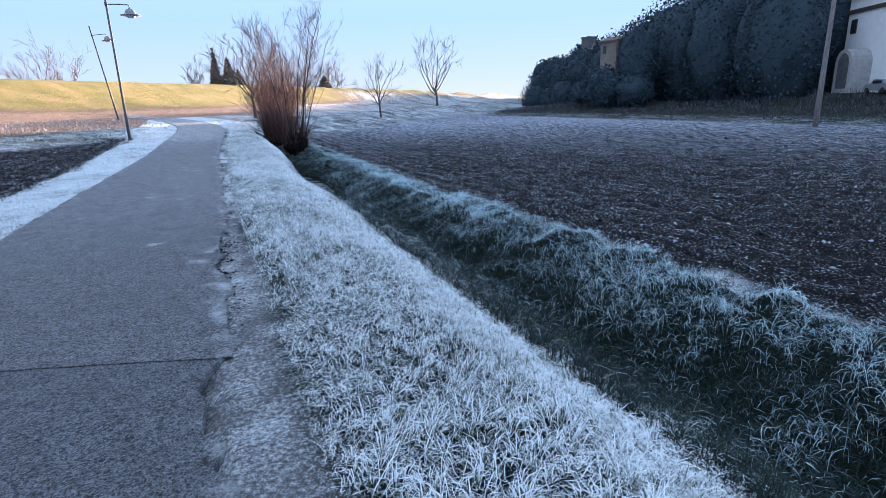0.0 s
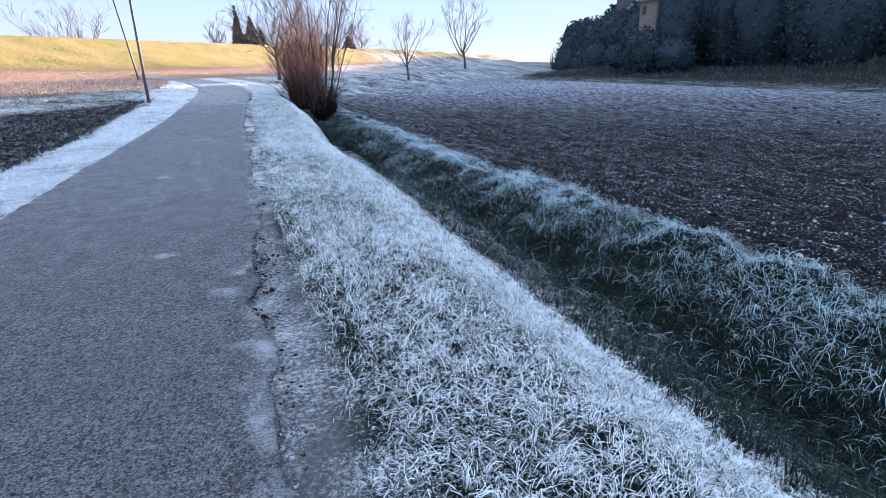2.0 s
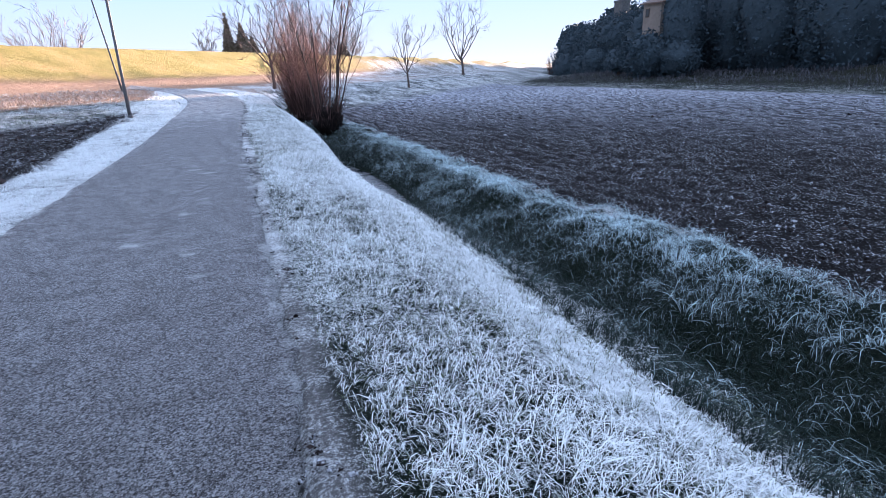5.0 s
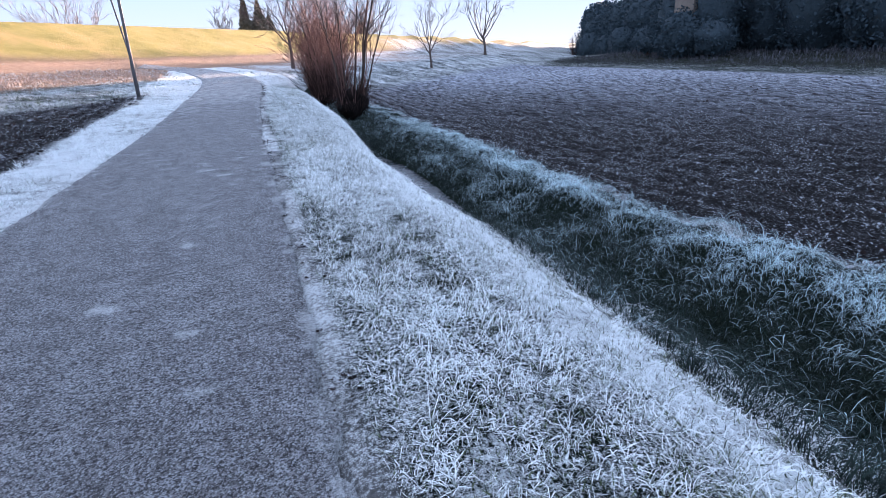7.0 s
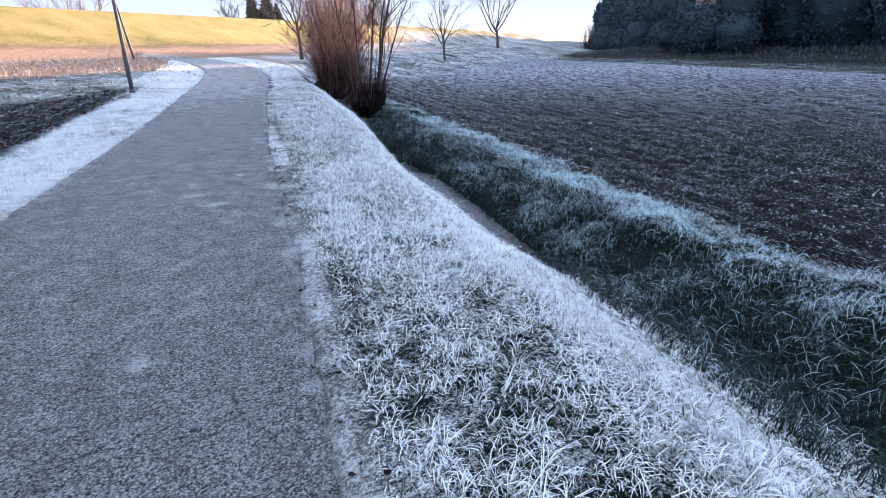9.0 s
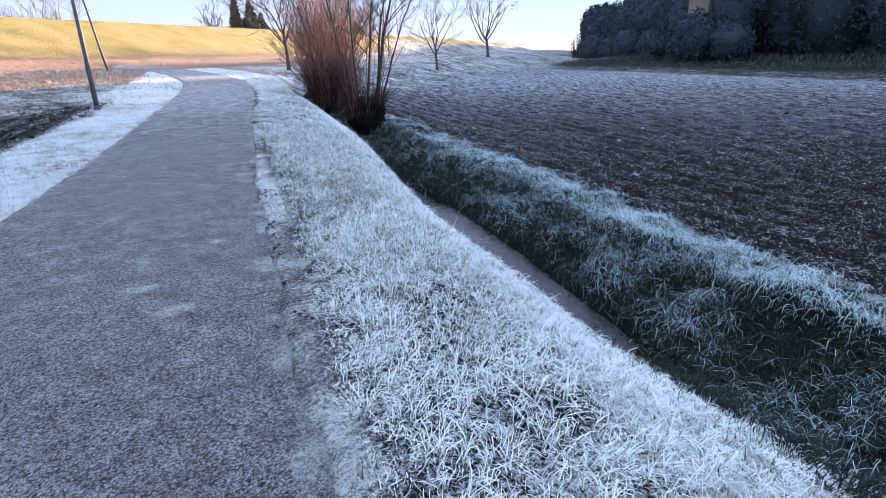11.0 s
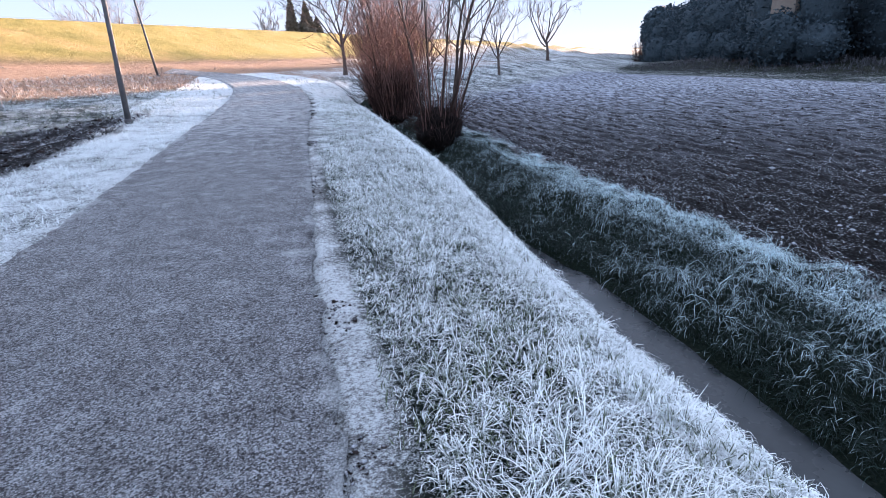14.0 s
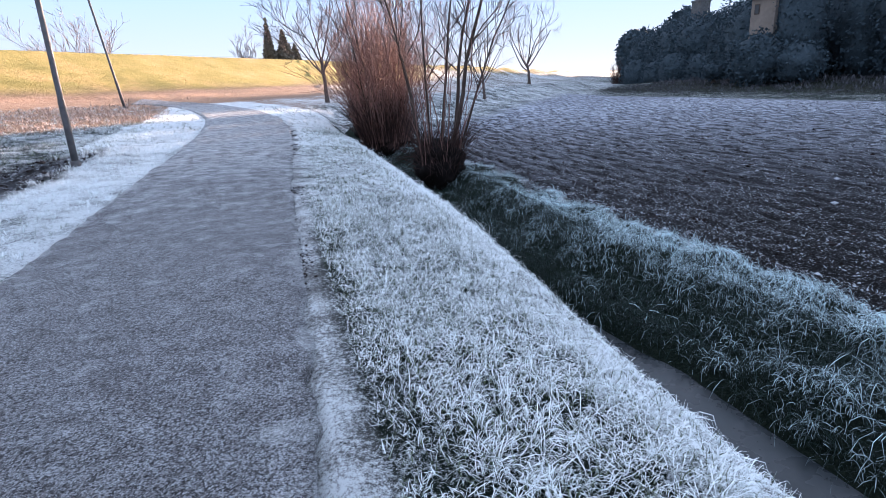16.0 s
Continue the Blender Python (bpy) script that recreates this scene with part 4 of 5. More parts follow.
def willow(x, y, seed, label, stems, shoots, tall, stump_r, stump_h, spread, low_twigs, low_len, low_out, z=None):
    """A coppiced willow: stump, forked stems, thin shoots and a skirt of twigs."""
    r = np.random.default_rng(seed)
    root = new("coppiced_willow")
    root.location = (x, y, float(terrain(x, y)) - 0.1 if z is None else z)
    tagged(root, label, "tree", "coppiced willows along the ditch")
    bm = bmesh.new()
    bmesh.ops.create_icosphere(bm, subdivisions=4, radius=1)
    for v in bm.verts:
        d = 1 + 0.42 * noise.noise(v.co * 2.3 + Vector((seed, 0, 0))) + 0.24 * noise.noise(v.co * 6.1)
        hh = 0.5 + 0.5 * v.co.z * (0.8 + 0.3 * d)
        wide = stump_r * d * (0.75 + 0.45 * hh)
        v.co = Vector((v.co.x * wide * 1.1, v.co.y * wide, stump_h * hh))
    for f in bm.faces:
        f.smooth = True
    part("stump", bm, STUMPBARK, root, "knobbly near-black willow stump")
    for ax, ay, out_x, out_y, reach, rad in stems:
        w = Wood()
        p = limb_path(r, (ax * stump_r, ay * stump_r, stump_h * 0.7), (out_x, out_y, 1), tall * reach, 9, 0.055, 0.03)
        w.tube(p, np.linspace(0.88 * rad, 0.008, 10) * np.array([1.25] + [1] * 9), 7)
        for k in range(15):
            f = r.uniform(0.26, 0.97) * 9
            i = min(int(f), 8)
            q = p[i] + (p[i + 1] - p[i]) * (f - i)
            a = r.uniform(0, 2 * np.pi)
            branch(r, w, q, (np.cos(a) * 0.75, np.sin(a) * 0.75, r.uniform(0.5, 1.3)), tall * r.uniform(0.14, 0.34) * (1.15 - 0.5 * f / 9), rad * 0.30 * (1.1 - 0.7 * f / 9) + 0.002, 2, 0.38, 0.05, (4, 4), wobble=0.09, thin=0.0032, reach=(0.3, 0.6))
        w.make("stem", BARK, root)
    for part_k in range(4):
        w = Wood()
        for k in range(shoots // 4):
            a, d = r.uniform(0, 2 * np.pi), stump_r * np.sqrt(r.uniform(0, 1)) * 1.2
            out = spread * r.uniform(0, 1.6)
            p = limb_path(r, (np.cos(a) * d, np.sin(a) * d, stump_h * r.uniform(0.5, 0.95)), (np.cos(a) * out, np.sin(a) * out, 1), tall * r.uniform(0.5, 1.0) * (1 - 0.35 * (out / (1.6 * spread)) ** 2), 6, 0.10, 0.03)
            w.tube(p, np.linspace(r.uniform(0.007, 0.014), 0.003, 7), 4)
            for i in (2, 3, 3, 4, 4, 5, 5):
                if r.uniform() < 0.75:
                    q = limb_path(r, p[i], (p[i] - p[i - 1]) / np.linalg.norm(p[i] - p[i - 1]) + r.normal(0, 0.42, 3), tall * r.uniform(0.08, 0.22), 3, 0.1, 0.04)
                    w.tube(q, np.linspace(0.006, 0.003, 4), 3)
        w.make("shoot_mass", REDSHOOT, root, "thin reddish willow shoots")
    w = Wood()
    for k in range(low_twigs):
        a, d = r.uniform(0, 2 * np.pi), r.uniform(0.5, 1.1)
        p = limb_path(r, (np.cos(a) * stump_r * d, np.sin(a) * stump_r * d, stump_h * r.uniform(0.35, 0.95)), (np.cos(a) * low_out, np.sin(a) * low_out, r.uniform(0.5, 1.6)), r.uniform(0.3, 1.3) * low_len, 4, 0.28, 0.04)
        w.tube(p, np.linspace(0.007, 0.003, 5), 3)
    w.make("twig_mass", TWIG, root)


willow(4.35, 28.9, 3, "coppiced willow with dark stump and tall bare forked stems",
       [(0.5, -0.2, 0.10, -0.05, 1.0, 0.062), (0.7, 0.1, 0.24, 0.05, 0.95, 0.055), (0.2, 0.4, 0.14, 0.15, 0.9, 0.045), (0.85, -0.3, 0.34, -0.1, 0.75, 0.035),
        (-0.8, 0.2, -0.10, 0.1, 0.95, 0.055), (-0.4, -0.2, 0.0, -0.1, 0.85, 0.04)],
       20, 6.3, 0.50, 1.15, 0.24, 420, 0.95, 0.7)
willow(4.4, 34.6, 5, "dense coppiced willow with reddish brown shoots beside the ditch",
       [(-0.5, 0.0, -0.18, 0.0, 0.95, 0.04), (-0.2, 0.4, -0.08, 0.1, 1.0, 0.045), (0.5, 0.1, 0.14, 0.1, 0.95, 0.04)],
       280, 5.7, 0.66, 0.7, 0.27, 1900, 1.45, 0.14)
willow(4.75, 38.2, 8, "dense coppiced willow with reddish brown shoots beside the ditch",
       [(-0.5, 0.0, -0.16, 0.0, 0.95, 0.04), (0.4, 0.3, 0.12, 0.1, 1.0, 0.04)],
       190, 5.5, 0.58, 0.6, 0.27, 1100, 1.45, 0.14)

# ---- lamps ----


def tube_bm(points, radius, sides=12):
    bm = bmesh.new()
    rings = []
    pts = [Vector(p) for p in points]
    rad = radius if isinstance(radius, (list, tuple)) else [radius] * len(pts)
    for i, p in enumerate(pts):
        t = (pts[min(i + 1, len(pts) - 1)] - pts[max(i - 1, 0)]).normalized()
        q = t.to_track_quat("Z", "Y")
        rings.append([bm.verts.new(p + q @ Vector((math.cos(a) * rad[i], math.sin(a) * rad[i], 0))) for a in (2 * math.pi * k / sides for k in range(sides))])
    for a, b_ in zip(rings, rings[1:]):
        for k in range(sides):
            bm.faces.new((a[k], a[(k + 1) % sides], b_[(k + 1) % sides], b_[k])).smooth = True
    bm.faces.new(rings[0][::-1])
    bm.faces.new(rings[-1])
    return bm


def lathe(profile, sides=28):
    bm = bmesh.new()
    rings = [[bm.verts.new((r_ * math.cos(2 * math.pi * k / sides), r_ * math.sin(2 * math.pi * k / sides), z)) for k in range(sides)] for r_, z in profile]
    for a, b_ in zip(rings, rings[1:]):
        for k in range(sides):
            bm.faces.new((a[k], a[(k + 1) % sides], b_[(k + 1) % sides], b_[k])).smooth = True
    bm.faces.new(rings[0][::-1])
    bm.faces.new(rings[-1])
    return bm


def street_lamp(x, y, lean_x, lean_y, label, arm_h=5.65, top=6.25, turn=0.0):
    root = new("street_lamp")
    root.location = (x, y, float(terrain(x, y)) - 0.05)
    root.rotation_euler = (lean_y, lean_x, turn)
    tagged(root, label, "street lamp", "street lamps along the path")
    part("pole", tube_bm([(0, 0, -0.3), (0, 0, 1.2), (0, 0, 1.25), (0, 0, top)], [0.062, 0.06, 0.05, 0.04]), GALV, root)
    part("collar", lathe([(0.085, 0.0), (0.085, 0.10), (0.066, 0.14)]), GALV, root)
    part("clamp", lathe([(0.055, arm_h - 0.07), (0.058, arm_h - 0.05), (0.058, arm_h + 0.05), (0.055, arm_h + 0.07)], 16), GALV, root)
    part("arm", tube_bm([(0.03, 0, arm_h), (0.5, 0, arm_h + 0.01), (0.8, 0, arm_h), (0.84, 0, arm_h - 0.03), (0.85, 0, arm_h - 0.14)], 0.022, 8), GALV, root)
    z = arm_h - 0.44
    shade = part("shade", lathe([(0.05, z + 0.32), (0.07, z + 0.28), (0.15, z + 0.25), (0.20, z + 0.18), (0.23, z + 0.08), (0.40, z + 0.04), (0.40, z + 0.02), (0.22, z + 0.0), (0.2, z)]), SHADEMETAL, root, "grey bell-shaped metal lamp shade")
    shade.location = (0.85, 0, 0)
    glass = part("diffuser", lathe([(0.19, z + 0.015), (0.18, z - 0.04), (0.10, z - 0.08), (0.02, z - 0.09)]), OPAL, root)
    glass.location = (0.85, 0, 0)


street_lamp(-2.88, 28.5, 0.0, 0.0, "slim grey steel street lamp standing on the frosted verge")
street_lamp(-5.05, 45.4, radians(-7), 0.0, "slim grey steel street lamp leaning beside the path")

# ---- far trees ----


def leaf_mass(name, x, y, z, size, seed, n, leaf, mat, label, shape="round", group=""):
    """An evergreen crown of many leaf clumps round a trunk."""
    r = np.random.default_rng(seed)
    root = new(name)
    root.location = (x, y, z)
    tagged(root, label, "tree", group)
    sx, sy, sz = size
    w = Wood()
    w.tube([(0, 0, -0.3), (0, 0, sz * 0.3), (0, 0, sz * 0.8)], [0.3, 0.22, 0.08], 7)
    w.make("trunk", BARK, root)
    d = r.normal(0, 1, (n, 3))
    d /= np.linalg.norm(d, axis=1)[:, None]
    lump = 1 + 0.22 * np.array([noise.noise(Vector(v) * 2.1 + Vector((seed * 3.7, 0, 0))) + 0.6 * noise.noise(Vector(v) * 5.0 + Vector((0, seed, 0))) for v in d])
    rad = lump * r.uniform(0.62, 1.03, n) ** 0.5
    p = d * rad[:, None]
    h = (p[:, 2] + 1) / 2
    if shape == "cone":
        k = np.clip(1.12 - h, 0.06, 1)
        p[:, 0] *= k
        p[:, 1] *= k
    p = np.stack([p[:, 0] * sx, p[:, 1] * sy, h * sz], 1)
    a = r.normal(0, 1, (n, 3))
    a /= np.linalg.norm(a, axis=1)[:, None]
    b_ = np.cross(a, r.normal(0, 1, (n, 3)))
    b_ /= np.linalg.norm(b_, axis=1)[:, None]
    L = leaf * r.uniform(0.5, 1.3, n)[:, None]
    V = np.stack([p - a * L - b_ * L * 0.5, p + a * L * 0.3 - b_ * L * 0.6, p + a * L, p - a * L * 0.2 + b_ * L * 0.6], 1)
    object_from("crown", V.reshape(-1, 3), np.arange(4 * n).reshape(n, 4), mat, root)
    bm = bmesh.new()
    bmesh.ops.create_icosphere(bm, subdivisions=3, radius=1)
    for v in bm.verts:
        d3 = 0.80 * (1 + 0.22 * (noise.noise(v.co * 2.1 + Vector((seed * 3.7, 0, 0))) + 0.6 * noise.noise(v.co * 5.0 + Vector((0, seed, 0)))))
        hh = (v.co.z * d3 + 1) / 2
        k = np.clip(1.12 - hh, 0.06, 1) if shape == "cone" else 1
        v.co = Vector((v.co.x * sx * d3 * k, v.co.y * sy * d3 * k, hh * sz))
    for f in bm.faces:
        f.smooth = True
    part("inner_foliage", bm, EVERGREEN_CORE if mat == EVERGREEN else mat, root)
    return root


def hill_wood():
    """A dense dark belt of evergreens on the rise across the field."""
    r = np.random.default_rng(77)
    # Last six: mostly hidden trees added behind the house to block sun.
    line = [(81, 117, 8.2), (78, 112, 10.3), (76, 107, 11.4), (75, 101, 11.8), (75, 95, 12.3), (74, 89, 12.9), (73, 83, 14.2), (72, 77, 16.4), (71, 71, 18.5), (70, 65, 19), (69, 59, 19), (69, 53, 18.5), (69, 48, 17), (83, 42, 16), (84, 36, 16), (85, 30, 16), (86, 24, 15), (86, 17, 14), (86, 10, 13)]
    k = 0
    for i, (x, y, top) in enumerate(line):
        for row in range(2):
            xx, yy = x + 6.5 * row - 1.5 * (row == 0) + r.normal(0, 0.8), y + r.normal(0, 0.9)
            z = float(terrain(xx, yy)) - 2.2
            hgt = (top if row else top * 0.86) - z
            leaf_mass("evergreen_tree", xx, yy, z, (5.0 + r.uniform(-0.4, 0.8), 5.0 + r.uniform(-0.4, 0.8), hgt), 100 + k, 4400, 0.20, EVERGREEN, "tall dense dark evergreen tree in the wooded rise", group="evergreen belt")
            k += 1
    # Shrubs added behind the front row to stop sun leaking under crowns.
    for i in range(12):
        x, y = 69.5 + r.normal(0, 0.6), 50 + i * 5.2 + r.normal(0, 0.6)
        leaf_mass("evergreen_shrub", x, y, float(terrain(x, y)) - 2.0, (3.2, 4.4, 6.5 + r.uniform(-0.6, 1.0)), 200 + i, 2000, 0.19, EVERGREEN, "dark evergreen shrub at the foot of the trees", group="evergreen shrubs")


hill_wood()
# Unseen trees added behind the wood, shading the levee foot and path bend.
for k, (x, y, h_) in enumerate([(93, 136, 11.5), (99, 145, 12.2), (105, 154, 12.8), (111, 163, 13.4), (118, 173, 14.2), (126, 184, 15.0), (134, 196, 15.6), (143, 209, 16.2),
                               (110, 142, 17.3), (113.5, 147, 16.6), (107.5, 137.5, 16.6), (104.5, 133, 15.4), (101, 128.5, 14.3)]):
    wide = 6.0 if k < 8 else 7.0
    leaf_mass("evergreen_tree", x, y, 0.0, (wide, wide, h_), 400 + k, 900, 0.6, EVERGREEN, "unseen evergreen added behind the wood to shade levee and path", group="evergreen belt")


def rough_grass():
    n_t = 2400
    x, y = rng.uniform(43, 67, n_t), rng.uniform(12, 94, n_t)
    keep = before_levee(x, y) > 30
    x, y = x[keep], y[keep]
    n_t = len(x)
    bx, by, hd, ln, L, idx = tufts(n_t, 7, x, y, 0.35, (0.12 + 0.36 * smooth(44, 64, x))[np.repeat(np.arange(n_t), 7)], 0.1, 0.7)
    n = len(bx)
    V, F, A = blades(n, bx, by, L, rng.uniform(0.03, 0.07, n), ln, hd, 2, rng.uniform(0.2, 1.0, n), np.full(n, -0.2), np.clip(rng.normal(0.15, 0.2, n), 0, 1))
    tagged(object_from("rough_grass", V, F, ROUGH, attrs={"frost": A}), "tall grey-brown rough grass at the foot of the trees", "grass", kind="stuff")


rough_grass()

for k, (x, y, w_, h_) in enumerate([(3.8, 106, 1.5, 8.4), (6.0, 107, 2.6, 7.4), (7.6, 107.5, 2.4, 5.2), (22.2, 105.7, 2.6, 4.2)]):
    leaf_mass("cypress", x, y, 0.0, (w_, w_, h_ + 2.0), 300 + k, 1400, 0.34, CYPRESS, "dark conifer showing above the levee", "cone", "conifers behind the levee")
for x, y, h_, seed in [ (-20, 97, 9.5, 42), (-17.5, 99, 8.8, 43), (30, 132, 9.5, 45), (24, 118, 8.6, 46), (27, 121, 8.0, 47)]:
    bare_tree("far_tree", x, y, h_, 2.4, 0.16, seed, "bare winter tree beyond the levee", PALEBARK, width=0.7, limbs=6, kids=(4, 4, 3), thin=0.013, group="bare trees beyond the levee", z=0.0)

bare_tree("far_tree", 0.5, 102, 7.6, 3.2, 0.16, 41, "narrow bare winter tree beyond the levee", PALEBARK, lean=(0.15, 0), width=0.28, limbs=5, kids=(4, 4, 3), thin=0.018, group="bare trees beyond the levee", z=0.0)


def thicket(x, y, seed, tall):
    r = np.random.default_rng(seed)
    root = new("bare_shrub")
    root.location = (x, y, float(terrain(x, y)) - 0.1)
    tagged(root, "dark leafless shrub with upright twigs beside the wood", "shrub", "bare shrubs by the wood")
    for k in range(3):
        w = Wood()
        for i in range(30):
            a, d = r.uniform(0, 6.28), r.uniform(0, 1.3)
            p = limb_path(r, (np.cos(a) * d, np.sin(a) * d, 0), (0.25 * np.cos(a), 0.25 * np.sin(a), 1), tall * r.uniform(0.45, 1.0), 5, 0.1, 0.03)
            w.tube(p, np.linspace(0.035, 0.012, 6), 4)
            for q in (1, 2, 3, 4):
                w.tube(limb_path(r, p[q], (r.normal(0, 0.6), r.normal(0, 0.6), 1), tall * r.uniform(0.12, 0.3), 3, 0.12, 0.03), [0.018, 0.014, 0.012, 0.01], 3)
        w.make("twig_mass", TWIG, root)


for k, (x, y, h_) in enumerate([(78.0, 122.5, 6.0), (80.0, 121.0, 6.6), (76.6, 124.0, 4.6)]):
    thicket(x, y, 600 + k, h_)

# ---- buildings ----


def box_bm(x0, y0, z0, x1, y1, z1, bevel=0.02):
    bm = bmesh.new()
    bmesh.ops.create_cube(bm, size=1)
    for v in bm.verts:
        v.co = Vector(((x0 + x1) / 2 + v.co.x * (x1 - x0), (y0 + y1) / 2 + v.co.y * (y1 - y0), (z0 + z1) / 2 + v.co.z * (z1 - z0)))
    if bevel:
        bmesh.ops.bevel(bm, geom=bm.edges[:], offset=bevel, segments=1, affect="EDGES")
    return bm


def gable_bm(x0, y0, x1, y1, z, rise, over, thick=0.18, along_y=True):
    """A two-sided roof slab with eaves."""
    bm = bmesh.new()
    x0, x1, y0, y1 = x0 - over, x1 + over, y0 - over, y1 + over
    prof = [(x0, z - 0.1), ((x0 + x1) / 2, z + rise), (x1, z - 0.1), (x1, z - 0.1 - thick), ((x0 + x1) / 2, z + rise - thick), (x0, z - 0.1 - thick)]
    rings = [[bm.verts.new((px, yy, pz)) for px, pz in prof] for yy in (y0, y1)]
    for k in range(6):
        bm.faces.new((rings[0][k], rings[0][(k + 1) % 6], rings[1][(k + 1) % 6], rings[1][k]))
    for rg, a in ((rings[0], 1), (rings[1], -1)):
        for q in ((0, 1, 4, 5), (1, 2, 3, 4)):
            bm.faces.new([rg[i] for i in q][::-a])
    bmesh.ops.recalc_face_normals(bm, faces=bm.faces[:])
    return bm


def villa():
    root = new("villa")
    root.location = (58.6, 69.6, -1.2)
    root.rotation_euler = (0, 0, radians(12))
    tagged(root, "old ochre house half hidden by dark trees", "house")
    part("wall", box_bm(-2.0, -1.4, 0, 3, 1.4, 10.2), OCHRE, root)
    part("roof", gable_bm(-2.0, -1.4, 3, 1.4, 10.3, 0.6, 0.35), ROOFTILE, root)
    for yy in (0.7,):
        w = part("window", box_bm(-2.06, yy - 0.3, 8.4, -1.98, yy + 0.3, 9.5), DARKWOOD, root)
        part("pane", box_bm(-2.08, yy - 0.22, 8.5, -2.05, yy + 0.22, 9.4, 0.005), PANE, w)


villa()
leaf_mass("evergreen_shrub", 57.4, 64.8, -1.0, (3.2, 3.0, 5.4), 254, 1800, 0.16, EVERGREEN, "dark evergreen shrub before the ochre house", group="evergreen shrubs")
leaf_mass("evergreen_shrub", 55.2, 67.8, -1.0, (3.0, 3.4, 6.4), 252, 2000, 0.2, EVERGREEN, "dark evergreen shrub before the ochre house", group="evergreen shrubs")
leaf_mass("evergreen_shrub", 58.0, 77.0, 0.0, (1.7, 2.0, 2.4), 250, 1100, 0.14, EVERGREEN, "low dark shrub on the rough slope", group="evergreen shrubs")
leaf_mass("evergreen_tree", 59.9, 67.2, -1.0, (3.3, 3.1, 13.0), 251, 2200, 0.18, EVERGREEN, "dense dark evergreen tree before the ochre house", group="evergreen belt")
leaf_mass("evergreen_tree", 61.5, 75.0, -1.0, (3.6, 4.0, 10.6), 253, 2600, 0.18, EVERGREEN, "dense dark evergreen tree behind the ochre house", group="evergreen belt")


def tower():
    root = new("tower")
    root.location = (82.5, 107.5, 0.9)
    tagged(root, "square masonry tower top rising over the trees", "tower")
    part("wall", box_bm(-1.1, -1.2, 0, 1.1, 1.2, 12.6), DARKSTONE, root)
    part("parapet", box_bm(-1.2, -1.3, 12.6, 1.2, 1.3, 12.95), DARKSTONE, root)


tower()


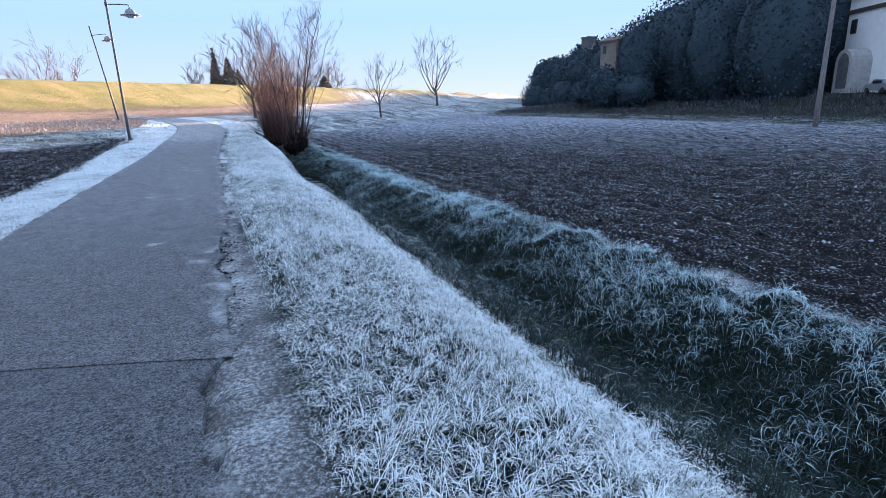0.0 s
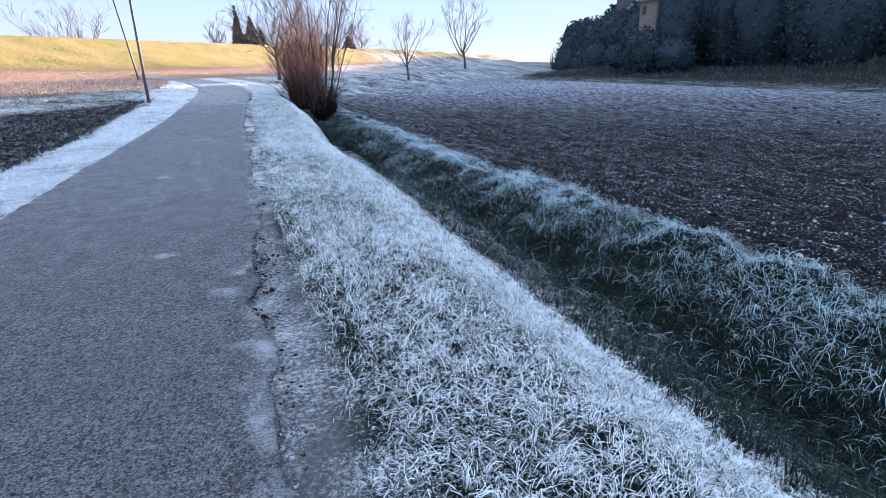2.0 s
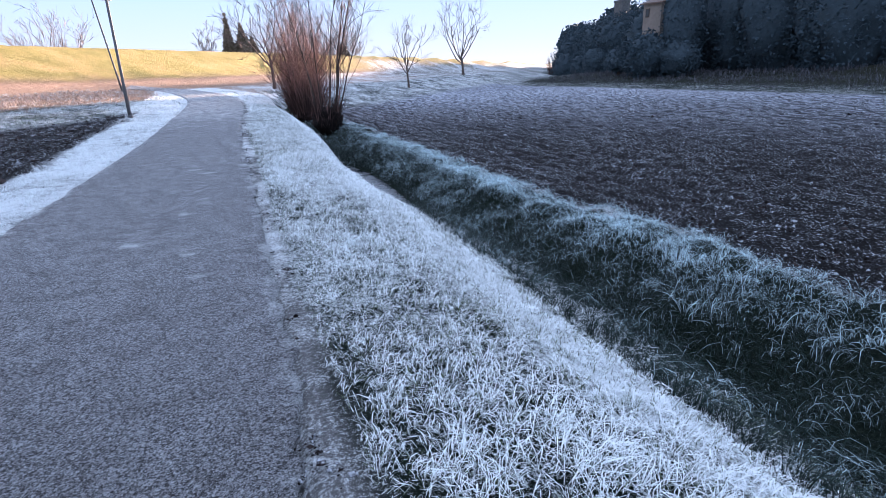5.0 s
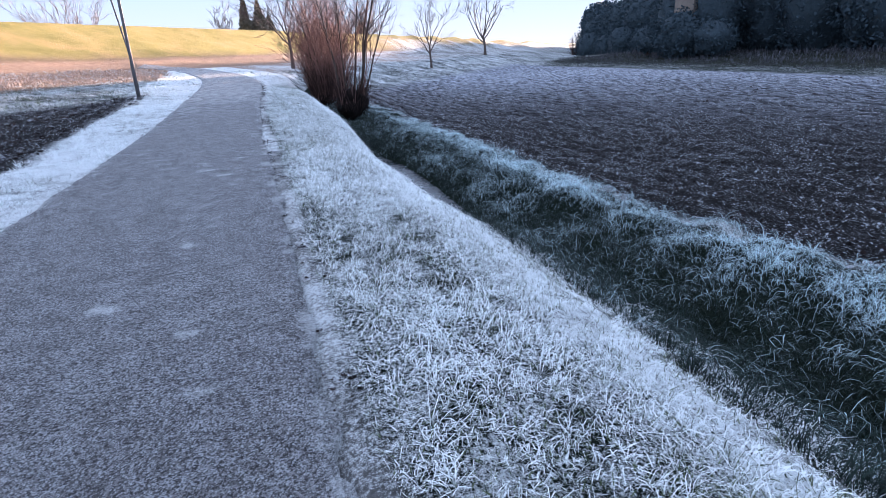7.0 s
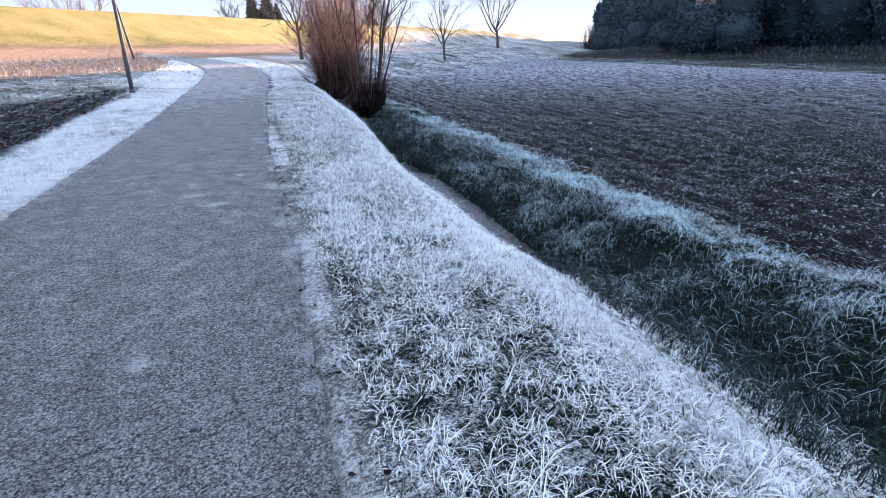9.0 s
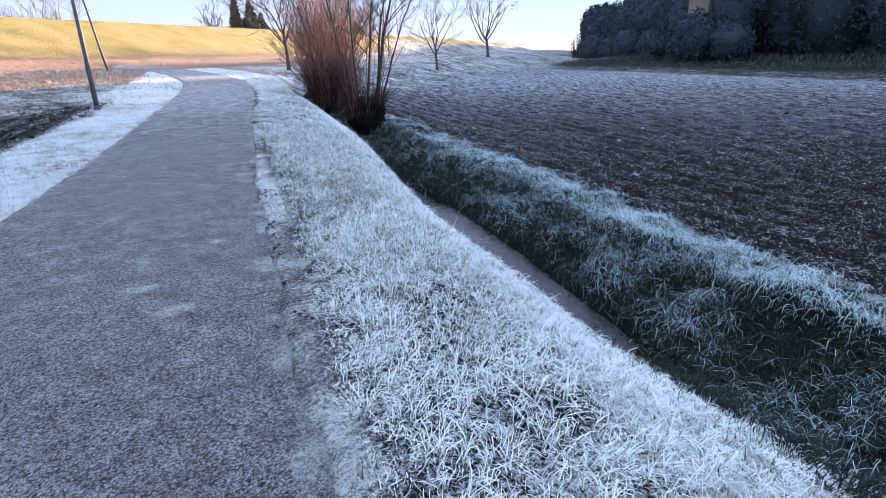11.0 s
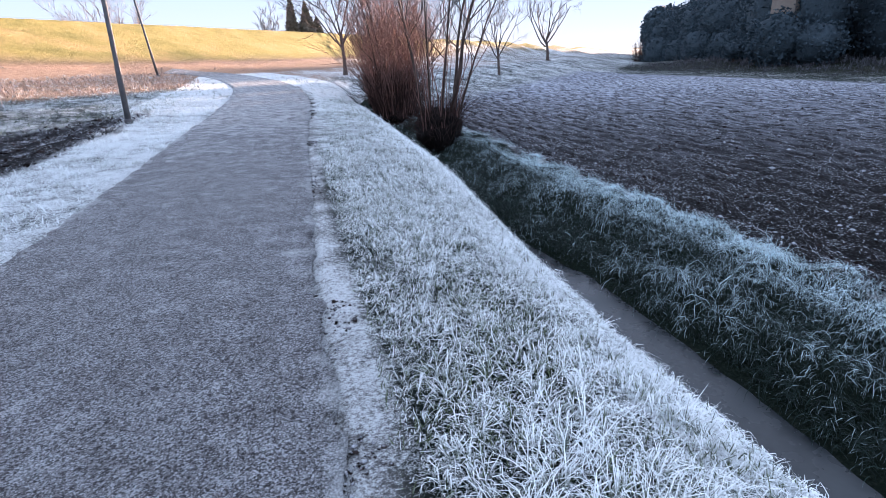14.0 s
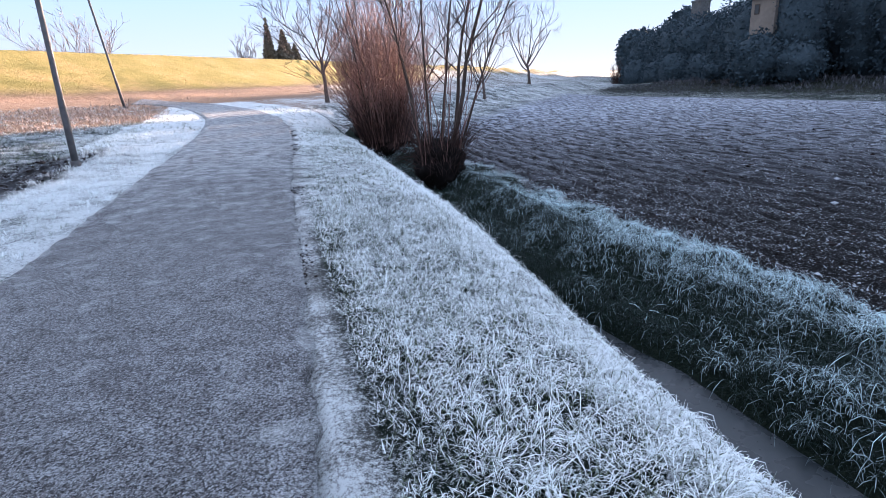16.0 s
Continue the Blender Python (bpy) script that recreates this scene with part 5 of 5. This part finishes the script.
def white_house():
    root = new("white_house")
    root.location = (70.4, 40.05, 0.0)
    root.rotation_euler = (0, 0, radians(-28))
    tagged(root, "white plastered house with arched porch at the field's end", "house")
    part("wall", box_bm(-1, -9, 0, 8, 5.2, 11.5), PLASTER, root)
    part("roof", gable_bm(-1, -9, 8, 5.2, 11.6, 2.0, 0.6), ROOFTILE, root)
    part("string_course", box_bm(-1.25, -9.1, 9.55, -0.98, 5.3, 9.95), DARKWOOD, root, "dark projecting eaves band")
    w = part("window", box_bm(-1.06, 3.4, 7.3, -0.98, 4.5, 8.9), DARKWOOD, root)
    part("pane", box_bm(-1.08, 3.5, 7.4, -1.05, 4.4, 8.8, 0.005), PANE, w)
    bm = bmesh.new()
    outline = [(1.5, 0)] + [(1.5 * math.cos(math.pi * k / 12), 3.9 + 1.6 * math.sin(math.pi * k / 12)) for k in range(13)] + [(-1.5, 0)]
    a = [bm.verts.new((-3.2, 1.2 + px, pz)) for px, pz in outline]
    b_ = [bm.verts.new((-0.95, 1.2 + px, pz)) for px, pz in outline]
    for k in range(len(a)):
        bm.faces.new((a[k], a[(k + 1) % len(a)], b_[(k + 1) % len(a)], b_[k]))
    bm.faces.new(a)
    bmesh.ops.recalc_face_normals(bm, faces=bm.faces[:])
    porch = part("porch", bm, CONCRETE, root, "grey round-arched masonry porch")
    # Dark panel on the porch front: the shade of its arch opening as colour.
    bm = bmesh.new()
    outline = [(0.95, 1.2)] + [(0.95 * math.cos(math.pi * k / 12), 3.9 + 1.15 * math.sin(math.pi * k / 12)) for k in range(13)] + [(-0.95, 1.2)]
    a = [bm.verts.new((-3.26, 1.1 + px, pz)) for px, pz in outline]
    b_ = [bm.verts.new((-3.19, 1.1 + px, pz)) for px, pz in outline]
    for k in range(len(a)):
        bm.faces.new((a[k], a[(k + 1) % len(a)], b_[(k + 1) % len(a)], b_[k]))
    bm.faces.new(a)
    bmesh.ops.recalc_face_normals(bm, faces=bm.faces[:])
    part("dark_arch_panel", bm, DARKSTONE, porch, "dark panel standing in for the porch's shaded arch opening")


white_house()


def utility_pole():
    root = new("utility_pole")
    root.location = (35.6, 23.4, -0.9)
    root.rotation_euler = (0, radians(1.0), 0)
    tagged(root, "bare grey timber utility pole at the field edge", "pole")
    part("shaft", tube_bm([(0, 0, -0.4), (0, 0, 3), (0, 0, 6.5), (0, 0, 8.6)], [0.17, 0.15, 0.125, 0.11]), WOODPOLE, root)
    part("cap", lathe([(0.12, 8.58), (0.12, 8.66), (0.02, 8.72)], 12), GALV, root)


utility_pole()


def parked_car():
    root = new("parked_car")
    root.location = (66.6, 37.2, float(terrain(66.6, 37.2)))
    root.rotation_euler = (0, 0, radians(60))
    tagged(root, "silver grey parked car beside the white house", "car")
    bm = bmesh.new()
    prof = [(-2.0, 0.3), (-2.05, 0.75), (-1.7, 0.95), (-1.1, 1.4), (0.4, 1.45), (1.0, 1.0), (1.9, 0.85), (2.05, 0.6), (2.0, 0.3)]
    a = [bm.verts.new((px, -0.82, pz)) for px, pz in prof]
    b_ = [bm.verts.new((px, 0.82, pz)) for px, pz in prof]
    for k in range(len(prof)):
        bm.faces.new((a[k], a[(k + 1) % len(a)], b_[(k + 1) % len(a)], b_[k]))
    bm.faces.new(a)
    bm.faces.new(b_)
    bmesh.ops.recalc_face_normals(bm, faces=bm.faces[:])
    bmesh.ops.bevel(bm, geom=bm.edges[:], offset=0.06, segments=2, affect="EDGES")
    part("body", bm, CARPAINT, root)
    part("side_window", box_bm(-1.0, 0.80, 1.0, 0.5, 0.835, 1.32), PANE, root)
    for wx in (-1.3, 1.3):
        for wy in (-0.78, 0.78):
            bm = lathe([(0.2, -0.1), (0.30, -0.09), (0.31, 0.0), (0.30, 0.09), (0.2, 0.1)], 20)
            t = part("tyre", bm, RUBBER, root)
            t.matrix_local = pose(wx, wy, 0.31, 90, 0, 0)


parked_car()
